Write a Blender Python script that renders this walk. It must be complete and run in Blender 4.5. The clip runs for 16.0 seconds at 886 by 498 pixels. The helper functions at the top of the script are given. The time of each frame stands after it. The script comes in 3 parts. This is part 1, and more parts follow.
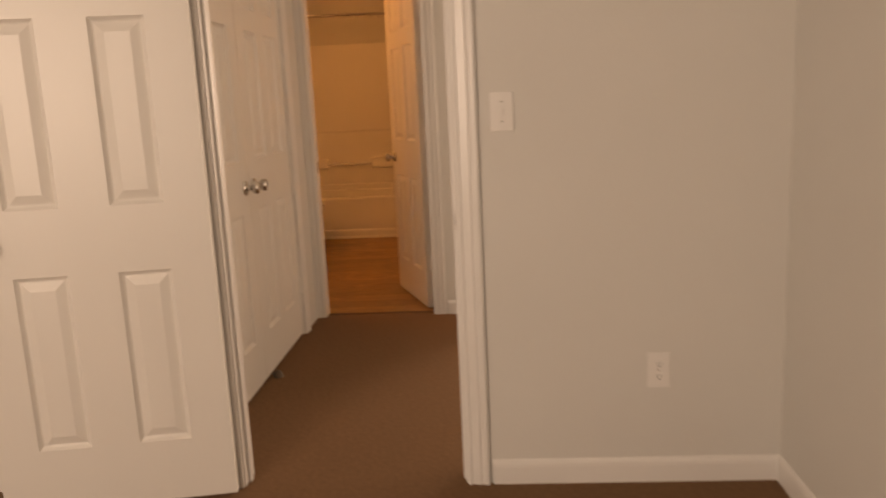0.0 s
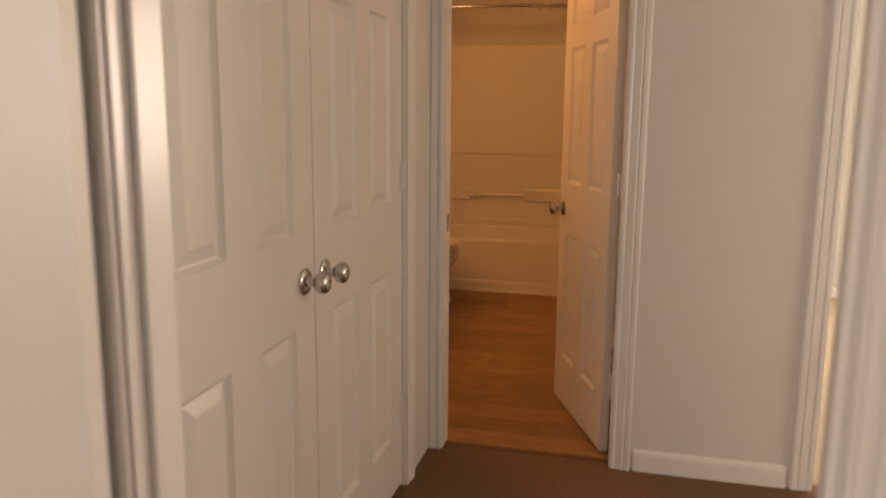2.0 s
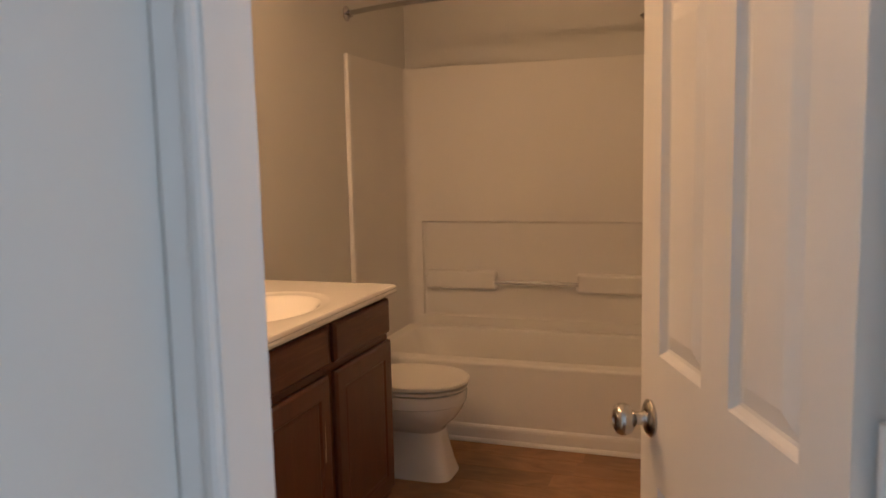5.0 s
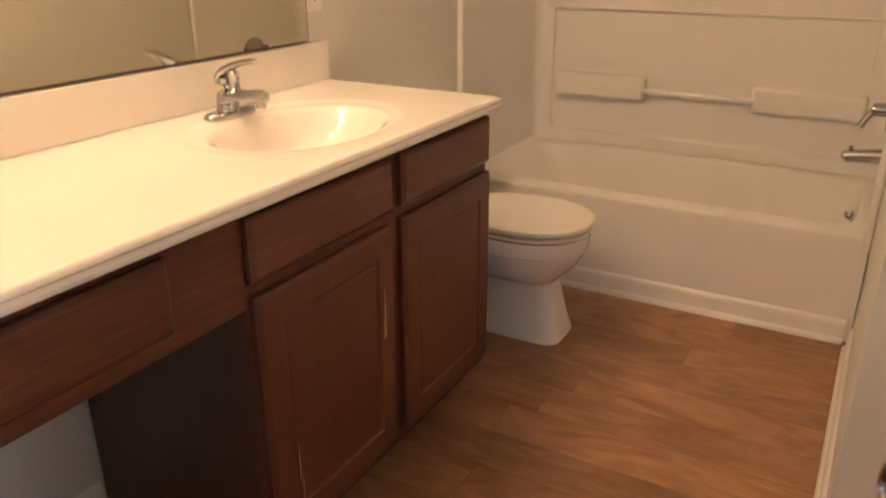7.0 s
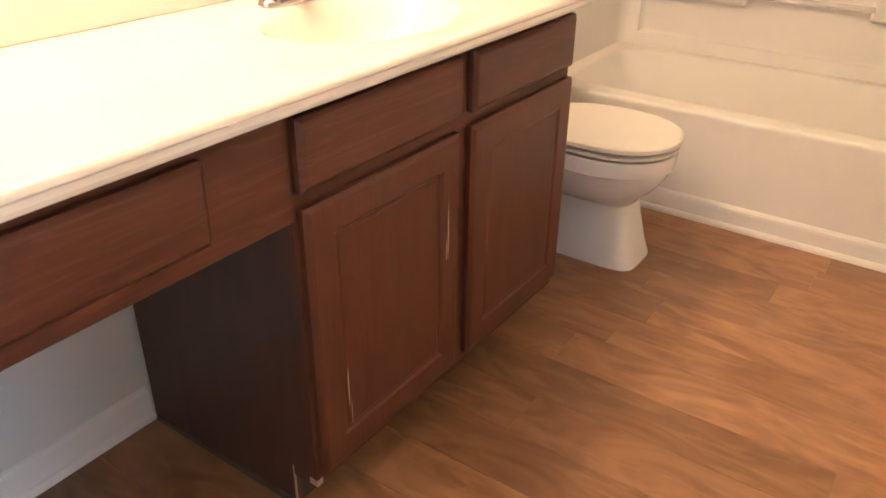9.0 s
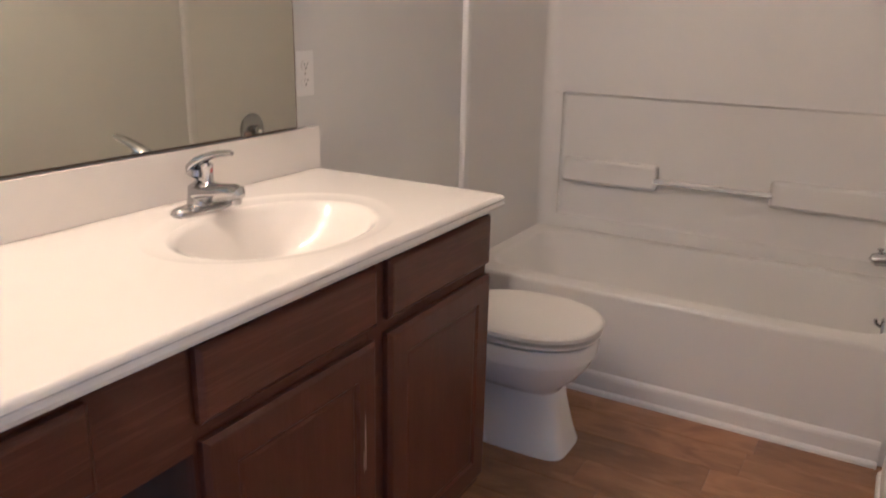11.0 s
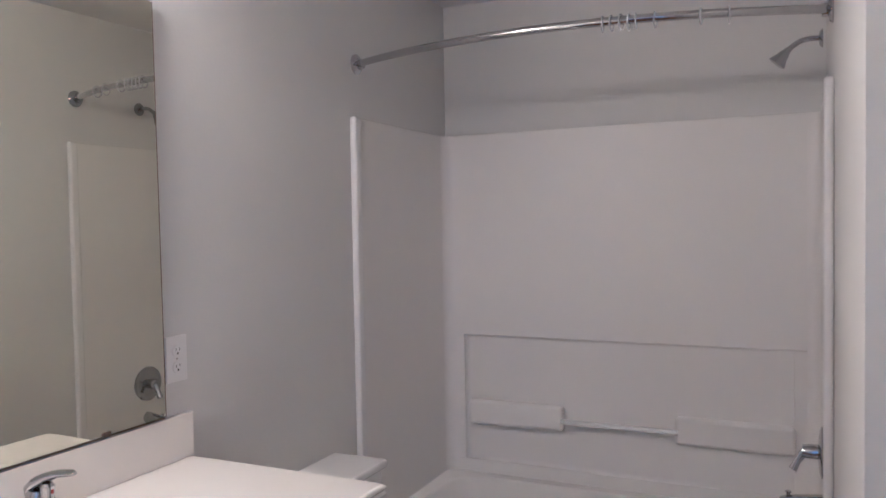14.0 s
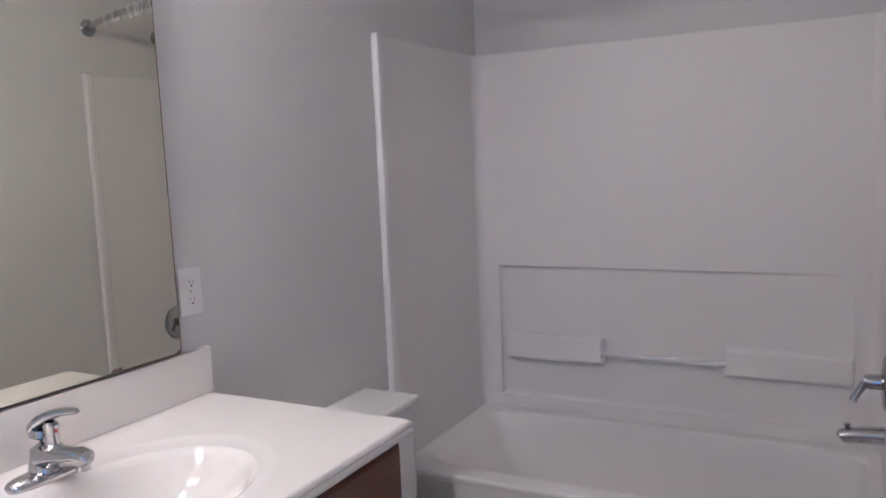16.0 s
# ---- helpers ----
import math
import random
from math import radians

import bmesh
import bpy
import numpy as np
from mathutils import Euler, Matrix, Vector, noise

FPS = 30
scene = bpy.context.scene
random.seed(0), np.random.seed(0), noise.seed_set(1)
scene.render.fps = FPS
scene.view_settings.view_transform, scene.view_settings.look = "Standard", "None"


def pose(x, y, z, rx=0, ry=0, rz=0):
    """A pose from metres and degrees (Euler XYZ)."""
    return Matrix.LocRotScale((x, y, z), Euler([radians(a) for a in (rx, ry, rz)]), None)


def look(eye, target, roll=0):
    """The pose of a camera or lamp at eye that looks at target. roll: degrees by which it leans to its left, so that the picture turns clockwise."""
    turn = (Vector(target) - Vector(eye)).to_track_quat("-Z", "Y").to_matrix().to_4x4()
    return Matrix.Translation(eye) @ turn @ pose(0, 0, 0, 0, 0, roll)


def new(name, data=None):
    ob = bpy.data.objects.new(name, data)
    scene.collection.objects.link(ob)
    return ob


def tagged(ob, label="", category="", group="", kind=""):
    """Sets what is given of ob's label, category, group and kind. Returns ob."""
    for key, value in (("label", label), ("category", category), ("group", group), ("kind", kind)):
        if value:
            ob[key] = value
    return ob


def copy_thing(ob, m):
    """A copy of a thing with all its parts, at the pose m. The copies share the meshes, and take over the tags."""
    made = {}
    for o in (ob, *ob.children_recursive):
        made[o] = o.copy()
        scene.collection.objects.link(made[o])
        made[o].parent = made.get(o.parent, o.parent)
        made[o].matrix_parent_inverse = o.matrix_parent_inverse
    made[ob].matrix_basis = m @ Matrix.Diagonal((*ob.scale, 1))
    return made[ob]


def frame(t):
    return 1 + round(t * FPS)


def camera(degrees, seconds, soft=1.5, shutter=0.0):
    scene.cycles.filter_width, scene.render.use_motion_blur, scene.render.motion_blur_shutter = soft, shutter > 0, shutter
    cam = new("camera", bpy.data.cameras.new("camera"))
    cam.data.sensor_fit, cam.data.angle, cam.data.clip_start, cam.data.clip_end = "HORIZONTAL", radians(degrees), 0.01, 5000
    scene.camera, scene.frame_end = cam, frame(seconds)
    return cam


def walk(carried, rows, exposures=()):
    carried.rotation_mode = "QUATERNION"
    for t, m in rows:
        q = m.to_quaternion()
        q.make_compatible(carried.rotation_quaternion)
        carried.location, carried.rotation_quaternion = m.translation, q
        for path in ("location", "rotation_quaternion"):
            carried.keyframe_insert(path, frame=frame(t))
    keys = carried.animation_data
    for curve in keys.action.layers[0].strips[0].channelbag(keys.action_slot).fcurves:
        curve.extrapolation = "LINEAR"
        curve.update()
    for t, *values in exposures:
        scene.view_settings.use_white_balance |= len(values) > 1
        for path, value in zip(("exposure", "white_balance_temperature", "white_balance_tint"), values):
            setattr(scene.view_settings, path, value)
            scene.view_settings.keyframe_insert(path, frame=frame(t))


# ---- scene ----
cam = camera(59.4, 16.0, 1.6, 0.5)
PATH = [
    (0, (2.218, -7.322, 1.273), (2.092, -5.362, 0.895), -2.7),
    (0.5, (2.142, -6.937, 1.28), (1.823, -4.995, 0.922), -1.8),
    (1, (2.036, -6.497, 1.318), (1.611, -4.58, 0.939), -0.7),
    (1.5, (1.991, -6.034, 1.311), (1.503, -4.132, 0.929), -0.9),
    (2, (1.903, -5.644, 1.336), (1.429, -3.733, 0.987), 0.5),
    (2.5, (1.842, -5.275, 1.345), (1.392, -3.348, 1.059), 0.9),
    (3, (1.808, -4.894, 1.368), (1.334, -2.965, 1.136), 1.7),
    (3.5, (1.792, -4.567, 1.355), (1.259, -2.649, 1.162), 1.1),
    (3.7, (1.756, -4.393, 1.356), (1.229, -2.473, 1.166), 1.1),
    (5.8, (1.622, -3.041, 1.372), (0.834, -1.243, 0.991), -2.2),
    (6, (1.587, -2.948, 1.348), (0.765, -1.178, 0.909), -2.1),
    (6.5, (1.546, -2.81, 1.322), (0.649, -1.126, 0.724), -2.0),
    (7, (1.475, -2.723, 1.301), (0.56, -1.11, 0.552), -0.2),
    (7.5, (1.414, -2.653, 1.249), (0.483, -1.117, 0.369), 0.6),
    (8, (1.385, -2.61, 1.23), (0.44, -1.149, 0.244), 1.7),
    (8.2, (1.393, -2.601, 1.218), (0.423, -1.168, 0.215), 1.2),
    (10.3, (1.361, -2.552, 1.317), (0.346, -1.009, 0.548), 1.6),
    (10.5, (1.36, -2.531, 1.321), (0.364, -0.954, 0.599), 1.6),
    (11, (1.382, -2.513, 1.323), (0.428, -0.855, 0.738), 1.2),
    (11.5, (1.377, -2.465, 1.341), (0.476, -0.744, 0.863), 0.3),
    (12, (1.372, -2.432, 1.379), (0.517, -0.666, 0.994), 0.4),
    (12.5, (1.388, -2.417, 1.426), (0.552, -0.627, 1.112), -0.2),
    (13, (1.421, -2.405, 1.478), (0.586, -0.603, 1.238), -0.8),
    (13.5, (1.465, -2.398, 1.501), (0.619, -0.591, 1.359), -1.1),
    (14, (1.457, -2.371, 1.501), (0.613, -0.56, 1.425), -1.0),
    (14.5, (1.442, -2.344, 1.5), (0.586, -0.537, 1.436), -1.0),
    (15, (1.445, -2.309, 1.492), (0.562, -0.517, 1.404), -1.2),
    (15.5, (1.436, -2.27, 1.471), (0.53, -0.493, 1.325), -1.3),
    (16, (1.411, -2.221, 1.449), (0.48, -0.466, 1.219), -2.4),
]
# exposure and white balance follow the clip's camera
EXPOSURE = [
    (0.0, -0.82, 14000, 34), (1.0, -0.82, 12000, 29), (1.5, -0.76, 11000, 27), (2.0, -0.80, 10500, 27), (2.5, -0.68, 9700, 24), (3.5, -0.50, 7500, 18),
    (5.8, -0.24, 5000, 4), (6.5, 0.02, 4950, 3), (7.0, 0.42, 4850, 1), (8.0, 1.52, 4900, -1), (8.2, 1.56, 4850, -1),
    (10.3, 0.46, 3960, 2), (11.0, 0.24, 3750, 3), (12.0, 0.16, 3560, 3), (12.5, 0.16, 3490, 2), (14.5, 0.15, 3320, 4), (16.0, 0.15, 3270, 4)]
walk(cam, [(t, look(eye, target, roll)) for t, eye, target, roll in PATH], EXPOSURE)

# ---- world and light ----
world = bpy.data.worlds.new("world")
scene.world = world
world.use_nodes = True
world.node_tree.nodes["Background"].inputs[0].default_value = (0.55, 0.62, 0.75, 1)
world.node_tree.nodes["Background"].inputs[1].default_value = 0.3


def area_light(name, m, sx, sy, watts, colour):
    d = bpy.data.lights.new(name, "AREA")
    d.shape, d.size, d.size_y, d.energy, d.color = "RECTANGLE", sx, sy, watts, colour
    ob = new(name, d)
    ob.matrix_world = m
    return ob


# daylight through the bedroom window behind the walk, the window of the side room and the one at the hall end
area_light("daylight_bedroom", look((0.15, -9.15, 1.55), (1.5, -5.2, 2.1)), 1.4, 1.3, 128, (0.80, 0.90, 1.0))
area_light("daylight_side_room", look((4.62, -0.3, 1.5), (3.0, -3.0, 1.0)), 1.1, 1.2, 200, (0.86, 0.93, 1.0))
area_light("daylight_hall", look((4.84, -3.8, 1.35), (1.1, -3.4, 1.3)), 0.9, 1.4, 36, (0.90, 0.95, 1.0))

# ---- materials ----


def material(name, colour, rough=0.5, metal=0.0, spec=0.5):
    m = bpy.data.materials.new(name)
    m.use_nodes = True
    b = m.node_tree.nodes["Principled BSDF"]
    b.inputs["Base Color"].default_value = (*colour, 1)
    b.inputs["Roughness"].default_value = rough
    b.inputs["Metallic"].default_value = metal
    b.inputs["Specular IOR Level"].default_value = spec
    return m


def varied(name, c1, c2, rough, scale, bump=0.1, bump_scale=200.0, stretch=(1, 1, 1), metal=0.0, spec=0.5, detail=4.0, coords="Object", distance=0.002, random_tone=0.0, spread=(0.3, 0.7), warp=0.0, grain=None):
    """A surface with colour variation at one scale and relief at another."""
    m = material(name, c1, rough, metal, spec)
    t = m.node_tree
    n, l = t.nodes, t.links
    b = n["Principled BSDF"]
    co = n.new("ShaderNodeTexCoord")
    mp = n.new("ShaderNodeMapping")
    mp.inputs["Scale"].default_value = stretch
    l.new(co.outputs[coords], mp.inputs["Vector"])
    no = n.new("ShaderNodeTexNoise")
    no.inputs["Scale"].default_value, no.inputs["Detail"].default_value = scale, detail
    no.inputs["Distortion"].default_value = warp
    l.new(mp.outputs[0], no.inputs["Vector"])
    ramp = n.new("ShaderNodeValToRGB")
    ramp.color_ramp.elements[0].position, ramp.color_ramp.elements[1].position = spread
    ramp.color_ramp.elements[0].color, ramp.color_ramp.elements[1].color = (*c1, 1), (*c2, 1)
    l.new(no.outputs["Fac"], ramp.inputs[0])
    out = ramp.outputs[0]
    if grain:    # (scale, stretch, depth, colour of the pores)
        gm = n.new("ShaderNodeMapping")
        gm.inputs["Scale"].default_value = grain[1]
        l.new(mp.outputs[0], gm.inputs["Vector"])
        gn = n.new("ShaderNodeTexNoise")
        gn.inputs["Scale"].default_value, gn.inputs["Detail"].default_value, gn.inputs["Distortion"].default_value = grain[0], 6, 1.2
        l.new(gm.outputs[0], gn.inputs["Vector"])
        gr = n.new("ShaderNodeMapRange")
        gr.inputs["From Min"].default_value, gr.inputs["From Max"].default_value = 0.50, 0.68
        gr.inputs["To Max"].default_value = grain[2]
        l.new(gn.outputs["Fac"], gr.inputs[0])
        mix = n.new("ShaderNodeMix")
        mix.data_type = "RGBA"
        l.new(gr.outputs[0], mix.inputs["Factor"])
        l.new(out, mix.inputs["A"])
        mix.inputs["B"].default_value = (*grain[3], 1)
        out = mix.outputs["Result"]
    if random_tone:
        info = n.new("ShaderNodeObjectInfo")
        add = n.new("ShaderNodeVectorMath")
        add.operation = "MULTIPLY_ADD"
        comb = n.new("ShaderNodeCombineXYZ")
        for i in range(3):
            l.new(info.outputs["Random"], comb.inputs[i])
        l.new(comb.outputs[0], add.inputs[0])
        add.inputs[1].default_value = (7, 13, 5)
        l.new(co.outputs[coords], add.inputs[2])
        l.new(add.outputs[0], mp.inputs["Vector"])
        hsv = n.new("ShaderNodeHueSaturation")
        mr = n.new("ShaderNodeMapRange")
        mr.inputs["To Min"].default_value, mr.inputs["To Max"].default_value = 1 - random_tone, 1 + random_tone
        l.new(info.outputs["Random"], mr.inputs[0])
        l.new(mr.outputs[0], hsv.inputs["Value"])
        l.new(out, hsv.inputs["Color"])
        out = hsv.outputs[0]
    l.new(out, b.inputs["Base Color"])
    if bump:
        n2 = n.new("ShaderNodeTexNoise")
        n2.inputs["Scale"].default_value, n2.inputs["Detail"].default_value = bump_scale, 3
        l.new(mp.outputs[0], n2.inputs["Vector"])
        bp = n.new("ShaderNodeBump")
        bp.inputs["Strength"].default_value, bp.inputs["Distance"].default_value = bump, distance
        l.new(n2.outputs["Fac"], bp.inputs["Height"])
        l.new(bp.outputs[0], b.inputs["Normal"])
    return m


PAINT = varied("wall_paint", (0.665, 0.66, 0.632), (0.695, 0.69, 0.662), 0.62, 1.3, 0.25, 90, distance=0.002, spec=0.35)
CEIL = varied("ceiling_paint", (0.74, 0.73, 0.70), (0.78, 0.77, 0.74), 0.8, 2.0, 0.4, 60)
TRIM = varied("trim_enamel", (0.76, 0.75, 0.73), (0.80, 0.79, 0.77), 0.32, 2.5, 0.06, 40)
DOORP = varied("door_enamel", (0.75, 0.735, 0.70), (0.79, 0.775, 0.74), 0.36, 1.6, 0.12, 70, stretch=(1, 1, 0.15))
CARPET = varied("brown_carpet", (0.225, 0.120, 0.067), (0.268, 0.146, 0.083), 0.95, 55, 0.9, 420, spec=0.1, distance=0.006, detail=8)
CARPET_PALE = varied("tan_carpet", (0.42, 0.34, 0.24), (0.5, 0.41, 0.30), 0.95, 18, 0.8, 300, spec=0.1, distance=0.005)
PLANK = varied("vinyl_plank", (0.190, 0.094, 0.041), (0.345, 0.190, 0.086), 0.40, 2.4, 0.08, 40, stretch=(1.2, 2.4, 1.0), detail=6, random_tone=0.20, spread=(0.30, 0.70), warp=2.2, grain=(3.4, (1.0, 2.6, 1.0), 0.48, (0.42, 0.250, 0.122)))
JOINT = material("plank_joint", (0.17, 0.083, 0.037), 0.7)
CHERRY_V = varied("cherry_stain_upright", (0.082, 0.0255, 0.0125), (0.108, 0.0345, 0.0170), 0.36, 5.0, 0.12, 60, stretch=(4, 4, 0.8), detail=5, warp=0.6, grain=(9.0, (3, 3, 0.6), 0.32, (0.150, 0.056, 0.030)))
CHERRY_H = varied("cherry_stain_level", (0.078, 0.0240, 0.0118), (0.116, 0.0375, 0.0188), 0.36, 4.0, 0.15, 60, stretch=(6, 1.1, 7), detail=5, warp=1.2, grain=(5.0, (1, 0.8, 2.2), 0.6, (0.165, 0.064, 0.035)))
CHERRY_SIDE = varied("cherry_veneer", (0.066, 0.030, 0.017), (0.095, 0.044, 0.026), 0.45, 4.0, 0.1, 80, stretch=(6, 6, 0.8))
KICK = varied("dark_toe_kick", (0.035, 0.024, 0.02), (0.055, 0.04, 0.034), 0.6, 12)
CULTURED = varied("cultured_marble", (0.80, 0.765, 0.71), (0.83, 0.80, 0.75), 0.075, 3.0, 0.0)
GLAZE = varied("white_china", (0.78, 0.77, 0.75), (0.80, 0.795, 0.78), 0.10, 2.0, 0.0)
SEATP = varied("seat_plastic", (0.77, 0.74, 0.68), (0.79, 0.765, 0.71), 0.28, 3.0, 0.0)
ACRYL = varied("tub_acrylic", (0.77, 0.75, 0.715), (0.79, 0.775, 0.74), 0.42, 1.5, 0.04, 12, distance=0.004, spec=0.35)
CHROME = varied("chrome", (0.46, 0.46, 0.47), (0.54, 0.54, 0.55), 0.07, 4.0, 0.0, metal=1.0)
NICKEL = varied("satin_nickel", (0.50, 0.48, 0.45), (0.60, 0.58, 0.55), 0.24, 9.0, 0.0, metal=1.0)
MIRROR = material("mirror_silver", (0.80, 0.80, 0.69), 0.015, 1.0)
DARK = varied("dark_edge", (0.085, 0.058, 0.038), (0.14, 0.10, 0.07), 0.5, 20)
PLATE = varied("switch_plastic", (0.80, 0.79, 0.77), (0.83, 0.82, 0.80), 0.3, 5.0, 0.0)
HOLE = material("slot_black", (0.02, 0.02, 0.02), 0.6)
BARE = varied("chipped_wood", (0.45, 0.33, 0.22), (0.60, 0.48, 0.36), 0.7, 60)
CLEAR = material("clear_acrylic", (0.95, 0.96, 0.97), 0.04)
CLEAR.node_tree.nodes["Principled BSDF"].inputs["Transmission Weight"].default_value = 0.55
CLEAR.node_tree.nodes["Principled BSDF"].inputs["Coat Weight"].default_value = 1.0
CLEAR.node_tree.nodes["Principled BSDF"].inputs["Coat Roughness"].default_value = 0.12
GLOBE = material("lit_globe", (1, 0.9, 0.75), 0.4)
_g = GLOBE.node_tree.nodes["Principled BSDF"]
_g.inputs["Emission Color"].default_value = (1.0, 0.515, 0.215, 1)
_g.inputs["Emission Strength"].default_value = 158.0

# ---- mesh helpers ----


def box(bm, x0, x1, y0, y1, z0, z1, bevel=0.0, seg=2):
    r = bmesh.ops.create_cube(bm, size=1.0, matrix=Matrix.Translation(((x0 + x1) / 2, (y0 + y1) / 2, (z0 + z1) / 2)) @ Matrix.Diagonal((x1 - x0, y1 - y0, z1 - z0, 1)))
    if bevel:
        es = {e for v in r["verts"] for e in v.link_edges}
        bmesh.ops.bevel(bm, geom=list(es), offset=bevel, segments=seg, affect="EDGES", profile=0.5)


def tube(bm, pts, radii, n=14, caps=True, flat=1.0):
    """A round bar swept along points; flat squeezes it across its own up."""
    pts = [Vector(p) for p in pts]
    if isinstance(radii, (int, float)):
        radii = [radii] * len(pts)
    rings = []
    for i, p in enumerate(pts):
        d = (pts[min(i + 1, len(pts) - 1)] - pts[max(i - 1, 0)]).normalized()
        side = d.cross(Vector((0, 0, 1)))
        side = side.normalized() if side.length > 1e-3 else Vector((0, 1, 0))
        up = side.cross(d).normalized()
        rings.append([bm.verts.new(p + radii[i] * (math.cos(a) * side + flat * math.sin(a) * up)) for a in [2 * math.pi * k / n for k in range(n)]])
    skin(bm, rings, caps)


def skin(bm, rings, caps=True):
    n = len(rings[0])
    for a, b in zip(rings, rings[1:]):
        for k in range(n):
            bm.faces.new((a[k], a[(k + 1) % n], b[(k + 1) % n], b[k]))
    if caps:
        bm.faces.new(list(reversed(rings[0])))
        bm.faces.new(rings[-1])


def lathe(bm, m, profile, n=20):
    """Turned shape about the local z of m; profile of (radius, height)."""
    rings = [[bm.verts.new(m @ Vector((r * math.cos(2 * math.pi * k / n), r * math.sin(2 * math.pi * k / n), h))) for k in range(n)] for r, h in profile]
    skin(bm, rings)


def oval(cx, cy, z, a, b, n=48, e=2.0):
    """Points of a superellipse, half axes a along x and b along y."""
    out = []
    for k in range(n):
        t = 2 * math.pi * k / n
        c, s_ = math.cos(t), math.sin(t)
        out.append((cx + a * math.copysign(abs(c) ** (2 / e), c), cy + b * math.copysign(abs(s_) ** (2 / e), s_), z))
    return out


def part(name, bm, mat, parent=None, label="", smooth=False):
    bmesh.ops.recalc_face_normals(bm, faces=bm.faces)
    me = bpy.data.meshes.new(name)
    bm.to_mesh(me)
    bm.free()
    me.materials.append(mat)
    if smooth:
        for p in me.polygons:
            p.use_smooth = True
        me.set_sharp_from_angle(angle=radians(38))
    ob = new(name, me)
    if smooth:
        ob.modifiers.new("weighted_normal", "WEIGHTED_NORMAL").keep_sharp = True
    if parent:
        ob.parent = parent
    if label:
        ob["label"] = label
    return ob


def slab(name, mat, x0, x1, y0, y1, z0, z1, parent=None, bevel=0.0, label=""):
    bm = bmesh.new()
    box(bm, x0, x1, y0, y1, z0, z1, bevel)
    return part(name, bm, mat, parent, label, smooth=bevel > 0)


def structure(ob, label):
    return tagged(ob, label, kind="structure")


def thing(name, label, category, group="", at=(0, 0, 0)):
    ob = new(name)
    ob.location = at
    return tagged(ob, label, category, group)


# ---- plan ----
W = 1.53          # bathroom width at the tub
BACK = 0.752      # face of the surround behind the tub
DW = -2.785       # hall face of the bathroom door wall
DB = -2.695       # bathroom face of that wall
JL, JR = 1.198, 1.852   # bathroom door opening
CLX = 1.143       # closet wall face in the hall
BW = -4.900        # bedroom face of the bedroom wall
BH = -4.805       # hall face of that wall
OL, OR = 1.348, 2.106   # bedroom door opening
HEAD = 2.032      # door heads
CZ = 2.44
SIDE = 2.575      # start of the side room's opening

# floors
bath_floor = structure(slab("floor", JOINT, -0.1, 2.06, DB - 0.04, 0.9, -0.1, -0.004), "wood-look vinyl plank floor of the bathroom")
structure(slab("carpet_floor", CARPET, -1.6, 3.235, -9.4, DB - 0.04, -0.1, 0.0), "brown cut-pile carpet in hall and bedroom")
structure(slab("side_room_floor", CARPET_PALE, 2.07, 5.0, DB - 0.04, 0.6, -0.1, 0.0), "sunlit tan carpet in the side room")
structure(slab("side_hall_floor", CARPET, 3.236, 5.0, -4.9, DB - 0.04, -0.1, 0.0), "brown carpet of the hall beyond the bathroom")
structure(slab("ceiling", CEIL, -1.7, 5.1, -9.5, 1.0, CZ, CZ + 0.1), "plain white painted ceiling")


def wall(name, x0, x1, y0, y1, z0=0.0, z1=CZ, label="beige painted plaster wall"):
    return structure(slab(name, PAINT, x0, x1, y0, y1, z0, z1), label)


wall("wall_mirror_side", -0.1, 0.0, DB, 0.90)
wall("wall_tub_end", 0.0, 1.95, 0.80, 0.90)
wall("wall_bath_right", W, W + 0.1, -1.20, 0.80)
wall("wall_bath_recess", W + 0.1, 1.90, -1.20, -1.10)
wall("wall_bath_corner", 1.90, 2.06, DB, 0.80)
wall("wall_bath_door_a", -0.1, JL - 0.02, DW, DB)
wall("wall_bath_door_b", JR + 0.02, SIDE - 0.02, DW, DB)
wall("wall_bath_door_head", JL - 0.02, JR + 0.02, DW, DB, HEAD + 0.02)
wall("wall_side_head", SIDE - 0.02, 3.50, DW, DB, HEAD + 0.02)
wall("wall_side_b", 3.50, 5.0, DW, DB)
wall("wall_side_far", 2.06, 5.0, 0.5, 0.6)
wall("wall_side_right_a", 4.7, 4.8, DB, -0.9)
wall("wall_side_right_b", 4.7, 4.8, 0.3, 0.5)
wall("wall_side_right_sill", 4.7, 4.8, -0.9, 0.3, 0.0, 0.8)
wall("wall_side_right_head", 4.7, 4.8, -0.9, 0.3, 2.1)
wall("wall_hall_end_a", 4.9, 5.0, BH, -4.3)
wall("wall_hall_end_b", 4.9, 5.0, -3.3, DW)
wall("wall_hall_end_sill", 4.9, 5.0, -4.3, -3.3, 0.0, 0.6)
wall("wall_hall_end_head", 4.9, 5.0, -4.3, -3.3, 2.1)
CY0, CY1 = -4.588, -3.128    # closet opening
wall("wall_closet_a", CLX - 0.1, CLX, BH, CY0 - 0.02)
wall("wall_closet_b", CLX - 0.1, CLX, CY1 + 0.02, DW)
wall("wall_closet_head", CLX - 0.1, CLX, CY0 - 0.02, CY1 + 0.02, HEAD + 0.02)
wall("wall_closet_back", 0.30, 0.40, BH, DW)
wall("wall_bedroom_a", -1.6, OL - 0.02, BW, BH)
wall("wall_bedroom_b", OR + 0.02, 5.0, BW, BH)
wall("wall_bedroom_head", OL - 0.02, OR + 0.02, BW, BH, HEAD + 0.02)
wall("wall_bedroom_right", 3.135, 3.235, -9.3, BW)
wall("wall_bedroom_left", -1.7, -1.6, -9.3, BW)
